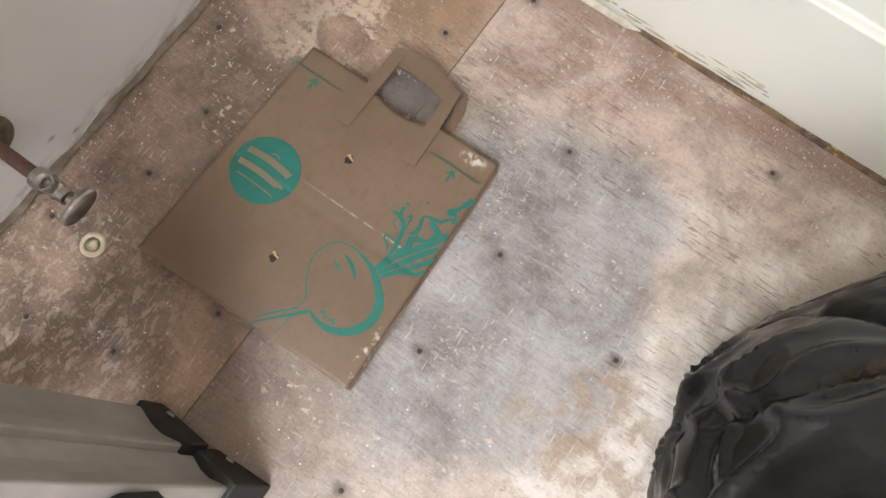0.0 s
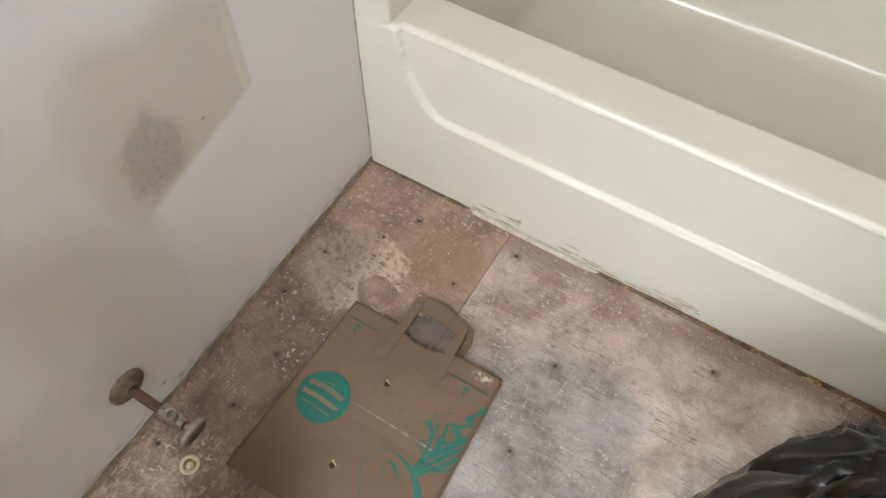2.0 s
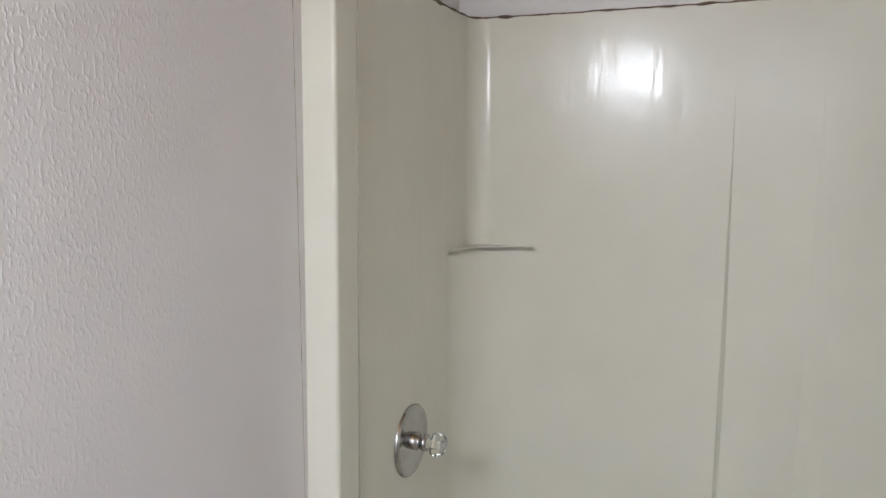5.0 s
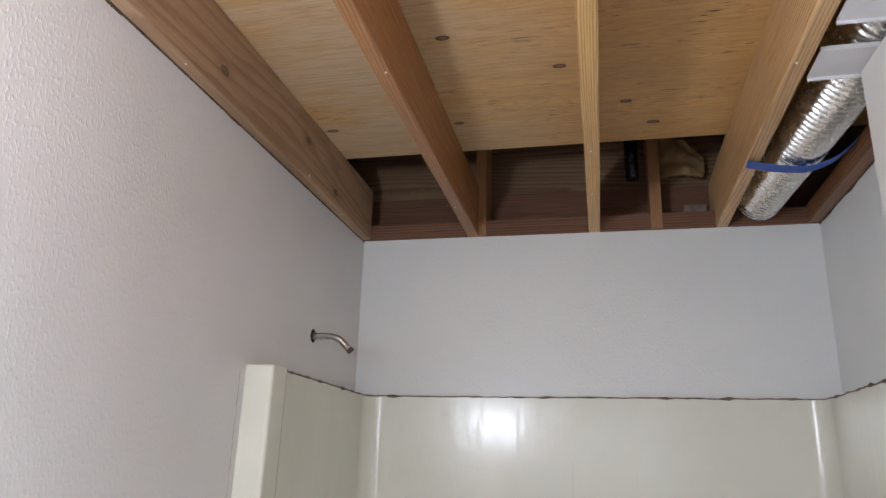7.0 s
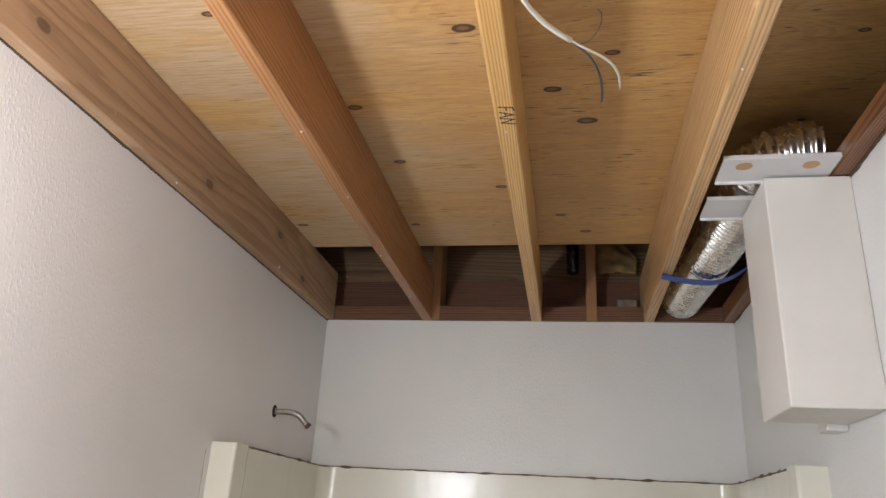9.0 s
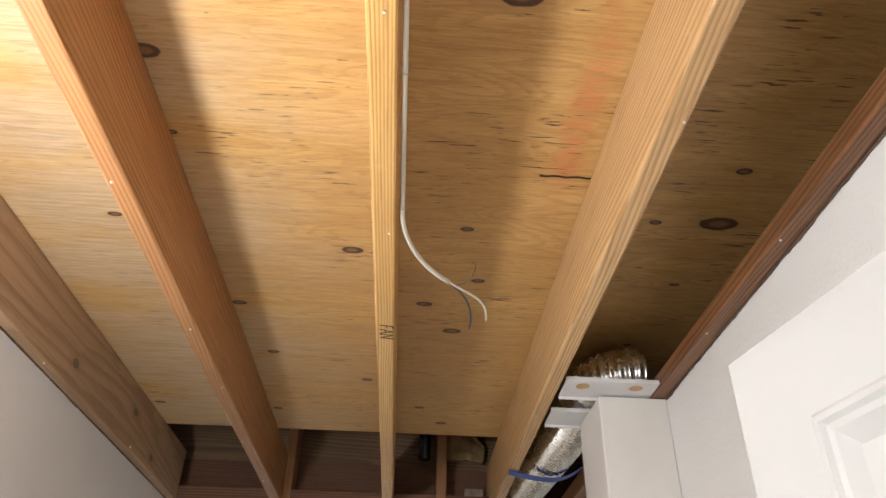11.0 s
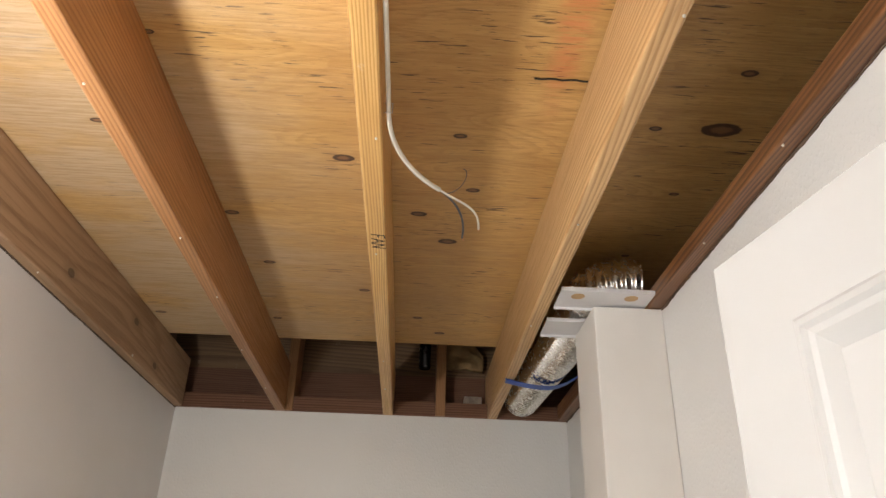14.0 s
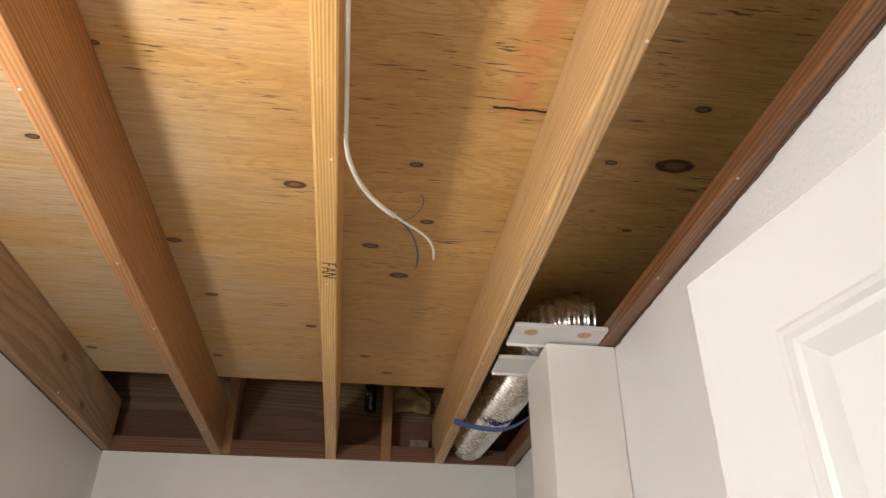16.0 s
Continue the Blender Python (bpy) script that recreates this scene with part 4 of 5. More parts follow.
valve = thing("shower_valve", "round chrome shower valve with clear faceted knob", "valve")
vy, vz, vx = 0.357, 0.853, TX0
m = Matrix.Translation((vx, vy, vz)) @ AXIS_X
part("escutcheon", lathe([(0.086, 0.0), (0.0865, 0.004), (0.083, 0.009), (0.076, 0.0105), (0.070, 0.007), (0.062, 0.0065), (0.030, 0.009), (0.0, 0.009)], m, 56), M_CHROME, valve, "round chrome plate", True)
part("stem", lathe([(0.021, 0.008), (0.021, 0.022), (0.017, 0.024), (0.017, 0.036), (0.020, 0.038), (0.020, 0.046), (0.0, 0.046)], m, 24), M_CHROME, valve, "", True)
part("knob", lathe([(0.0, 0.0462), (0.013, 0.0462), (0.0155, 0.052), (0.026, 0.060), (0.029, 0.070), (0.029, 0.078), (0.023, 0.087), (0.012, 0.089), (0.0, 0.0885)], m, 8), M_CLEAR, valve, "clear faceted acrylic knob")

spout = thing("tub_spout", "chrome tub spout with pull-up diverter knob", "spout")
sy, sz = 0.397, 0.520
sx0 = TX0 - 0.004


def spout_loop(u):
    """cross sections along the spout, widening and drooping to the mouth"""
    x = sx0 + 0.128 * u
    top = sz + 0.026 - 0.010 * u
    bot = sz - 0.026 - 0.006 * u
    if u > 0.70:
        bot -= 0.024 * min(1, (u - 0.70) / 0.06)
    if u > 0.9:
        top -= 0.022 * ((u - 0.9) / 0.1) ** 2
    hw = 0.025 - 0.003 * u
    out = []
    for i in range(20):
        a = 2 * math.pi * i / 20
        ca, sa = math.cos(a), math.sin(a)
        e = 0.72
        out.append((x, sy + hw * math.copysign(abs(ca) ** e, ca), (top + bot) / 2 + (top - bot) / 2 * math.copysign(abs(sa) ** e, sa)))
    return out


bm = loft([spout_loop(u) for u in (0, 0.03, 0.2, 0.4, 0.6, 0.70, 0.73, 0.76, 0.85, 0.92, 0.97, 1.0)], None, True)
part("body", bm, M_CHROME, spout, "", True)
part("diverter", lathe([(0.004, 0), (0.004, 0.012), (0.009, 0.013), (0.009, 0.018), (0.0, 0.020)], pose(sx0 + 0.105, sy, sz + 0.013), 16), M_CHROME, spout, "small chrome pull knob", True)

drain = thing("overflow_plate", "round chrome overflow plate with trip lever", "overflow plate")
m = Matrix.Translation((TX0 + 0.012, 0.405, 0.352)) @ pose(0, 0, 0, 0, 0, 0) @ AXIS_X
part("gasket", lathe([(0.036, -0.008), (0.037, 0.004), (0.030, 0.006)], m @ pose(0.008, 0, 0), 32), M_BLACK, drain, "black rubber gasket", True)
part("plate", lathe([(0.037, 0.010), (0.037, 0.012), (0.033, 0.016), (0.012, 0.018), (0.0, 0.018)], m, 40), M_CHROME, drain, "", True)
for dz in (-0.02, 0.02):
    part("screw", lathe([(0.005, 0.017), (0.005, 0.0185), (0.002, 0.018), (0, 0.0175)], m @ pose(dz, 0.004, 0), 12), M_DULL, drain)
part("lever", tube([(TX0 + 0.026, 0.405, 0.352), (TX0 + 0.040, 0.402, 0.350), (TX0 + 0.060, 0.398, 0.336)], 0.0035, 10), M_CHROME, drain, "thin chrome trip lever", True)

arm = thing("showerhead_outlet", "bent chrome shower arm without a head on painted wall", "shower arm")
pth = bez((0, 0.413, 2.022), (0.05, 0.414, 2.026), (0.078, 0.416, 2.022), (0.092, 0.420, 2.005), 14) + [(0.100, 0.424, 1.996), (0.114, 0.429, 1.981)]
part("pipe", tube(pth, 0.0095, 16), M_DULL, arm, "", True)
part("wall_hole_ring", lathe([(0.020, 0.0), (0.016, 0.002), (0.010, 0.003)], Matrix.Translation((0.0005, 0.413, 2.024)) @ AXIS_X, 24), M_DARK, arm, "dark gap around the pipe")
part("thread", lathe([(0.0, 0.0), (0.0105, 0.0), (0.0105, 0.010), (0.0098, 0.012)], Matrix.Translation((0.116, 0.4298, 1.979)) @ Vector((0.62, 0.2, -0.75)).to_track_quat("-Z", "Y").to_matrix().to_4x4(), 20), M_RUST, arm, "", True)

# ---------------------------------------------------------------- boxed chase and duct
chase = thing("pipe_chase", "off-white painted drywall box hanging below the ceiling", "chase")
soft(part("body", box(1.348, W - 0.0005, -0.350, -0.14, 1.957, H - 0.001), M_BOX, chase), 0.003, 2)
soft(part("lower_block", box(1.475, W - 0.0005, -0.139, -0.08, 1.945, H - 0.03), M_BOX, chase), 0.004, 2)


def channel(y0, y1, x1, holes):
    ob = thing("ceiling_bracket", "white painted metal channel bridging two joists", "bracket", "ceiling brackets")
    part("web", box(1.2545, x1, y0, y1 - 0.035, H + 0.004, H + 0.008), M_CHANNEL, ob)
    part("lip", box(1.2545, x1, y1 - 0.035, y1 - 0.031, H - 0.002, H + 0.004), M_CHANNEL, ob)
    part("flange", box(1.2545, x1, y0, y0 + 0.003, H + 0.008, H + 0.014), M_CHANNEL, ob)
    for hx in holes:
        part("knockout", lathe([(0.0, 0.0), (0.0165, 0.0), (0.0165, 0.0015)], pose(hx, y0 + 0.031, H + 0.0035), 24), M_PLUG, ob, "round wood-coloured knockout")
    return ob


channel(-0.425, -0.290, 1.4795, (1.300, 1.430))
channel(-0.228, -0.093, 1.42, ())

duct = thing("flexible_duct", "silver corrugated foil exhaust duct with open end", "duct")
dp = bez((1.335, 0.765, 2.512), (1.350, 0.45, 2.512), (1.375, 0.15, 2.514), (1.380, -0.01, 2.518), 560)
dp += [(1.380, -0.01 - 0.20 * i / 120, 2.518 + 0.006 * i / 120) for i in range(1, 121)]
dp += [(1.474 - 0.094 * math.cos(radians(a * 0.5)), -0.21 - 0.094 * math.sin(radians(a * 0.5)), 2.524) for a in range(1, 181)]
bm = bmesh.new()
pts = [Vector(p) for p in dp]
rings = []
ref = Vector((1, 0, 0))
dist = 0.0
RD = 0.066
for i, p in enumerate(pts):
    d = (pts[min(i + 1, len(pts) - 1)] - pts[max(i - 1, 0)]).normalized()
    if i:
        dist += (p - pts[i - 1]).length
    ref = (ref - d * ref.dot(d)).normalized()
    side = d.cross(ref)
    ring = []
    for k in range(40):
        a = 2 * math.pi * k / 40
        r = RD + (0.0042 if p.y > -0.15 else 0.0032) * math.sin(2 * math.pi * dist / (0.021 if p.y > -0.21 else 0.0148)) + 0.0007 * noise.noise(Vector((a * 2.3, dist * 40, 1)))
        ring.append(bm.verts.new(p + ref * (r * math.cos(a)) + side * (r * math.sin(a))))
    rings.append(ring)
for a, b in zip(rings, rings[1:]):
    for k in range(40):
        bm.faces.new((a[k], a[(k + 1) % 40], b[(k + 1) % 40], b[k]))
part("foil_tube", bm, M_FOIL, duct, "", True)
d0 = (pts[0] - pts[3]).normalized()
part("end_collar", lathe([(RD + 0.003, -0.05), (RD + 0.0035, 0.0), (RD - 0.001, 0.001), (RD - 0.002, -0.05)], Matrix.Translation(pts[0]) @ d0.to_track_quat("Z", "Y").to_matrix().to_4x4(), 40), M_FOIL, duct, "smooth foil end band", True)

strap = thing("blue_strap", "blue plastic hanger strap slung under the duct", "strap")
sp = bez((1.212, 0.285, H - 0.004), (1.25, 0.29, H - 0.010), (1.30, 0.31, H - 0.016), (1.36, 0.315, H - 0.014), 14) + bez((1.36, 0.315, H - 0.014), (1.42, 0.31, H - 0.006), (1.45, 0.30, H + 0.02), (1.479, 0.30, H + 0.05), 10)[1:]
bm = bmesh.new()
va = [(bm.verts.new((x, y - 0.022, z)), bm.verts.new((x, y + 0.022, z)), bm.verts.new((x, y + 0.022, z - 0.0015)), bm.verts.new((x, y - 0.022, z - 0.0015))) for x, y, z in sp]
for a, b in zip(va, va[1:]):
    for k in range(4):
        bm.faces.new((a[k], b[k], b[(k + 1) % 4], a[(k + 1) % 4]))
part("band", bm, M_BLUE, strap)
part("band_tail", box(1.2105, 1.2125, 0.272, 0.288, H - 0.003, 2.575), M_BLUE, strap)

# things in the dark cavity past the plywood edge
tagged(part("vent_pipe", lathe([(0.0, 0), (0.020, 0), (0.024, 0.003), (0.024, 0.30), (0, 0.30)], pose(0.955, 0.90, 2.66), 24), plain("black_abs_pipe", (0.015, 0.015, 0.018), 0.25), None, "", True), "glossy black vertical drain pipe in the cavity", "pipe")
tagged(part("insulation_batt", grid(lambda u, v: (1.045 + 0.155 * u, 0.90 - 0.03 * math.sin(u * 3) + 0.015 * noise.noise(Vector((u * 4, v * 4, 1))), 2.655 + 0.05 * (u - 0.5) ** 2 + (0.16 - 0.1 * u * u) * v + 0.012 * noise.noise(Vector((u * 5, v * 3, 7)))), 24, 24), M_INSUL, None, "", True), "torn yellow-brown kraft insulation batt in the cavity", "insulation")
bpy.data.objects["insulation_batt"].modifiers.new("t", "SOLIDIFY").thickness = 0.02
tagged(part("junction_box", box(1.12, 1.19, 0.86, 0.92, H + 0.0605, H + 0.10), M_DULL), "small dark metal box on the top plate", "box")

# ---------------------------------------------------------------- loose cable
cable = thing("electric_cable", "white electrical cable stapled to a joist, ends bare", "cable")
CZ = H + 0.003
run = [(0.8545, -2.10 + 0.12 * i, CZ + 0.012 + 0.003 * math.sin(i * 1.7)) for i in range(9)]
hang = bez((0.8545, -1.045, CZ + 0.010), (0.856, -0.98, CZ), (0.885, -0.90, CZ), (0.945, -0.846, CZ), 18)
part("sheath", tube(run + hang, 0.0044, 10, None, 0.6), M_CABLE, cable, "", True)
part("white_wire", tube(bez((0.943, -0.848, CZ), (0.985, -0.80, CZ), (1.025, -0.80, CZ - 0.002), (1.029, -0.712, CZ - 0.004), 16), 0.0022, 8), M_CABLE, cable, "", True)
part("black_wire", tube(bez((0.943, -0.848, CZ), (0.968, -0.82, CZ), (1.002, -0.77, CZ), (0.999, -0.672, CZ - 0.004), 16), 0.0022, 8), M_WIREB, cable, "dark insulated conductor", True)
part("copper_end", tube([(1.029, -0.713, CZ - 0.004), (1.030, -0.704, CZ - 0.004)], 0.0010, 6), M_COPPER, cable)
part("copper_end", tube([(0.999, -0.673, CZ - 0.004), (1.003, -0.660, CZ - 0.004)], 0.0010, 6), M_COPPER, cable)
part("ground_wire", tube(bez((0.96, -0.835, CZ), (0.99, -0.83, CZ + 0.01), (1.00, -0.90, CZ + 0.01), (0.984, -0.90, CZ + 0.012), 16), 0.0009, 6), M_WIREB, cable, "thin bare wire", True)
for y in (-1.06, -1.35, -1.75):
    part("staple", tube([(0.847, y, 2.465), (0.8605, y, 2.465), (0.8605, y, 2.446), (0.847, y, 2.446)], 0.0010, 6), M_DULL, cable, "metal staple")

# ---------------------------------------------------------------- door
door = thing("door_1", "white painted panel door standing open into the room", "door", kind="structure")
ex, ey, hx, hy = 1.2225, -1.367, 1.3515, -2.099
ang = math.degrees(math.atan2(hy - ey, hx - ex))
DM = pose(ex, ey, 0.01, 0, 0, ang)          # x along the leaf from the free edge, -y towards the room's middle
DW, DT, DHT = 0.743, 0.035, 2.03
SL, TR = 0.089, 1.947          # stile width, foot of the top rail


def rot(bm):
    bmesh.ops.transform(bm, matrix=DM, verts=bm.verts[:])
    return bm


pan = [(SL, 0.335, 0.24, 0.86), (0.413, DW - SL, 0.24, 0.86), (SL, 0.335, 1.00, TR), (0.413, DW - SL, 1.00, TR)]
bm = box(0, SL, -DT, 0, 0, DHT)
box(DW - SL, DW, -DT, 0, 0, DHT, bm)
box(0.335, 0.413, -DT, 0, 0.24, TR, bm)
for z0, z1 in ((0, 0.24), (0.86, 1.0), (TR, DHT)):
    box(SL, DW - SL, -DT, 0, z0, z1, bm)
bmesh.ops.remove_doubles(bm, verts=bm.verts[:], dist=1e-5)
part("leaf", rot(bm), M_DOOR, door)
for x0, x1, z0, z1 in pan:
    bm = box(x0, x1, -DT + 0.012, -0.012, z0, z1)
    box(x0 + 0.035, x1 - 0.035, -DT + 0.005, -0.005, z0 + 0.035, z1 - 0.035, bm)
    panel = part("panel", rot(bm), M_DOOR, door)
    # moulding: a stepped, rounded frame on both faces
    prof = ((0.0, 0.0), (0.004, 0.0030), (0.009, 0.0035), (0.013, 0.0005), (0.018, -0.0010), (0.026, -0.006), (0.035, -0.011))
    bm = bmesh.new()
    for face, sg in ((-DT, -1), (0.0, 1)):
        rings = []
        for ins, hgt in prof:
            y = face + sg * hgt
            rings.append([bm.verts.new(p) for p in ((x0 + ins, y, z0 + ins), (x1 - ins, y, z0 + ins), (x1 - ins, y, z1 - ins), (x0 + ins, y, z1 - ins))])
        for a, b in zip(rings, rings[1:]):
            for i in range(4):
                bm.faces.new((a[i], a[(i + 1) % 4], b[(i + 1) % 4], b[i]))
    part("moulding", rot(bm), M_DOOR, panel)
bm = box(DX0 - 0.06, DX0, YF - 0.12, YF + 0.012, 0, DH + 0.06)
box(DX1, DX1 + 0.06, YF - 0.12, YF + 0.012, 0, DH + 0.06, bm)
box(DX0, DX1, YF - 0.12, YF + 0.012, DH, DH + 0.06, bm)
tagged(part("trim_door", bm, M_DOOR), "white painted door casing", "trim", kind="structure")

# ---------------------------------------------------------------- dark strips drawn as the shaded gap along the ragged drywall tops
def torn(y0, y1, x, sgn, seed):
    def fn(u, v):
        y = y0 + (y1 - y0) * u
        d = 0.005 + 0.006 * max(0, noise.noise(Vector((y * 9, seed, 1)))) + 0.004 * max(0, noise.noise(Vector((y * 47, seed, 4))))
        return (x + sgn * (0.0012 + 0.001 * noise.noise(Vector((y * 30, v, seed)))), y, H + 0.001 - d * (1 - v))
    return grid(fn, 300, 2)


# thin dark strips stand in for shade in the wall-top gap
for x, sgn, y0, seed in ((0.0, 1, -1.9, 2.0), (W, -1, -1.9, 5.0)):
    tagged(part("trim", torn(y0, YB, x, sgn, seed), M_SOOT_SHADE), "dark ragged strip painted as the shaded gap along the drywall top", "trim", kind="structure").modifiers.new("t", "SOLIDIFY").thickness = 0.001

# ---------------------------------------------------------------- vanity light on the left wall
vl = thing("vanity_light", "chrome wall bar light with two frosted bulbs", "wall lamp")
soft(part("backplate", box(0.0005, 0.035, -1.74, -1.34, 1.895, 1.985), M_CHROME, vl), 0.006, 2)
for ly in (-1.635, -1.445):
    s = part("socket", lathe([(0.026, 0.0), (0.026, 0.13), (0.020, 0.139)], Matrix.Translation((0.035, ly, 1.94)) @ AXIS_X, 20), M_CHROME, vl, "", True)
    bm = bmesh.new()
    bmesh.ops.create_uvsphere(bm, u_segments=24, v_segments=14, radius=BULB_R, matrix=Matrix.Translation((0.170 + BULB_R, ly, 1.94)))
    part("bulb", bm, M_BULB, s, "lit frosted globe bulb", True)

# ---------------------------------------------------------------- supply stop on the left wall
stop = thing("water_shutoff_valve", "corroded chrome angle stop valve on a wall pipe", "valve")
py, pz = -0.665, 0.145
part("escutcheon", lathe([(0.033, 0.0), (0.0325, 0.003), (0.028, 0.006), (0.020, 0.0075), (0.016, 0.012), (0.009, 0.0125)], Matrix.Translation((0.0005, py, pz)) @ AXIS_X, 32), M_RUSTPLATE, stop, "rusty round wall flange", True)
part("pipe", tube([(0.0, py, pz), (0.085, py, pz)], 0.0085, 16), M_RUST, stop, "rusty brown supply pipe", True)
MX = Matrix.Translation((0, py, pz)) @ AXIS_X
part("body", lathe([(0.0, 0.076), (0.0135, 0.076), (0.0140, 0.078), (0.0140, 0.094), (0.0115, 0.096), (0.0115, 0.108), (0.0095, 0.112), (0.0095, 0.122), (0.006, 0.124), (0.006, 0.136), (0.0, 0.136)], MX, 12), M_DULL, stop, "dull chrome valve body")
part("outlet", lathe([(0.0095, 0.0), (0.0105, 0.012), (0.0105, 0.024), (0.0085, 0.0245), (0.0080, 0.012), (0.0, 0.010)], pose(0.101, py, pz), 20), M_DULL, stop, "open threaded outlet", True)
bm = lathe([(0.0, 0.134), (0.020, 0.134), (0.0225, 0.136), (0.0225, 0.141), (0.020, 0.144), (0.006, 0.1435), (0.0, 0.142)], Matrix(), 28)
bmesh.ops.scale(bm, vec=(0.66, 1.15, 1), verts=bm.verts[:])
bmesh.ops.transform(bm, matrix=MX, verts=bm.verts[:])
part("handle", bm, M_DULL, stop, "oval chrome handle", True)
tagged(part("floor_plug", lathe([(0.0, 0.0012), (0.010, 0.0012), (0.013, 0.0024), (0.0165, 0.0018), (0.0175, 0.0)], pose(0.105, -0.699, 0), 22), M_PLUGPVC, None, "", True), "cream round plug set in the subfloor", "plug")

# ---------------------------------------------------------------- paper bag
bag = thing("paper_bag", "flattened brown paper grocery bag with teal printing on floor", "paper bag")
CB = [Vector(p) for p in ((0.161, -0.668, 0), (0.494, -0.658, 0), (0.483, -0.298, 0), (0.171, -0.303, 0))]


def on_bag(u, v, h=0.0):
    p = CB[0] * (1 - u) * (1 - v) + CB[1] * u * (1 - v) + CB[2] * u * v + CB[3] * (1 - u) * v
    return Vector((p.x, p.y, h))


def bag_z(u, v):
    return 0.0145 + 0.0035 * math.sin(math.pi * min(1, max(0, u))) * math.sin(math.pi * min(1, max(0, v))) ** 0.6 + 0.0010 * noise.noise(Vector((u * 4, v * 5, 2))) - 0.0015 * math.exp(-((v - 0.47) / 0.012) ** 2)


def sheet(u0, u1, v0, v1, hfn, thick, nu=40, nv=44, dip=0.0):
    def fn(u, v):
        uu = u0 + (u1 - u0) * u
        vmax = v1
        if dip and 0.33 < uu < 0.66:
            vmax = v1 - dip * math.sin((uu - 0.33) / 0.33 * math.pi) ** 0.6
        vv = v0 + (vmax - v0) * v
        return on_bag(uu, vv, hfn(uu, vv))
    bm = grid(fn, nu, nv)
    geo = bmesh.ops.extrude_face_region(bm, geom=bm.faces[:])
    bmesh.ops.translate(bm, vec=(0, 0, -thick), verts=[e for e in geo["geom"] if isinstance(e, bmesh.types.BMVert)])
    bmesh.ops.recalc_face_normals(bm, faces=bm.faces[:])
    return bm


part("back_panel", sheet(0.004, 1.006, 0.008, 0.992, lambda u, v: 0.0022 + 0.0006 * noise.noise(Vector((u * 5, v * 5, 9))), 0.0018, 40, 44, 0.04), M_KRAFT, bag, "", False)
part("gusset", sheet(0.012, 1.012, 0.004, 0.985, lambda u, v: 0.0085 + 0.0012 * noise.noise(Vector((u * 6, v * 5, 4))), 0.0010, 40, 44, 0.042), M_KRAFT, bag)
part("front_panel", sheet(0.0, 1.0, 0.0, 1.0, bag_z, 0.0009, 60, 60, 0.045), M_KRAFT, bag, "", True)


def ribbon(path, width, h, thick=0.0004, closed=False):
    """a flat strip along a path of points in the plane; h is a height or a function of place"""
    bm = bmesh.new()
    n = len(path)
    rows = []
    for i, p in enumerate(path):
        a, b = path[max(i - 1, 0)], path[min(i + 1, n - 1)]
        d = (Vector(b[:2]) - Vector(a[:2])).normalized()
        s = Vector((-d.y, d.x))
        w = (width(i / (n - 1)) if callable(width) else width) / 2
        z = p[2] if len(p) > 2 and p[2] is not None else h
        rows.append([bm.verts.new((p[0] + s.x * k * w, p[1] + s.y * k * w, z + t)) for k, t in ((1, 0), (-1, 0), (-1, -thick), (1, -thick))])
    for a, b in zip(rows, rows[1:]):
        for k in range(4):
            bm.faces.new((a[k], a[(k + 1) % 4], b[(k + 1) % 4], b[k]))
    bm.faces.new(rows[0])
    bm.faces.new(rows[-1][::-1])
    bmesh.ops.recalc_face_normals(bm, faces=bm.faces[:])
    return bm


def uv_path(pts):
    return [tuple(on_bag(u, v, bag_z(u, v) + 0.0006)) for u, v in pts]


def curve2(p0, p1, p2, p3, n=18):
    return bez((*p0, 0), (*p1, 0), (*p2, 0), (*p3, 0), n)


def ink(paths, name, label, mat=None):
    full = bmesh.new()
    for pts, w in paths:
        b = ribbon(uv_path([q[:2] for q in pts]), w, 0, 0.0003)
        me = bpy.data.meshes.new("tmp")
        b.to_mesh(me)
        b.free()
        full.from_mesh(me)
        bpy.data.meshes.remove(me)
    return part(name, full, mat or M_INK, bag, label)


# the round printed mark with its plain bars
lu, lv = 0.203, 0.489
disc = bmesh.new()
cen = on_bag(lu, lv)
cv = [disc.verts.new((cen.x + 0.0485 * math.cos(a), cen.y + 0.0485 * math.sin(a), bag_z(lu + 0.147 * math.cos(a), lv + 0.135 * math.sin(a)) + 0.0007)) for a in (2 * math.pi * i / 48 for i in range(48))]
c0 = disc.verts.new((cen.x, cen.y, bag_z(lu, lv) + 0.0007))
for i in range(48):
    disc.faces.new((c0, cv[i], cv[(i + 1) % 48]))
mark = part("printed_disc", disc, M_INK, bag, "round teal printed mark")


def bar_on(x0, x1, y0, y1, bow):
    bars = bmesh.new()
    z = bag_z(lu, lv) + 0.0013
    grid(lambda u, v: (cen.x + x0 + (x1 - x0) * u, cen.y + y0 + (y1 - y0) * v + bow * (1 - (2 * u - 1) ** 2) - 0.10 * (x0 + (x1 - x0) * u) * 0.3, z), 12, 1, bars)
    part("print_bar", bars, M_PRINT, mark, "plain kraft-coloured lettering bar")


bar_on(-0.037, 0.037, 0.006, 0.0155, 0.004)
bar_on(-0.038, 0.036, -0.0135, -0.0045, 0.003)
bar_on(-0.030, 0.032, -0.0250, -0.0225, 0.001)
bar_on(-0.007, 0.007, 0.0215, 0.0235, 0.003)

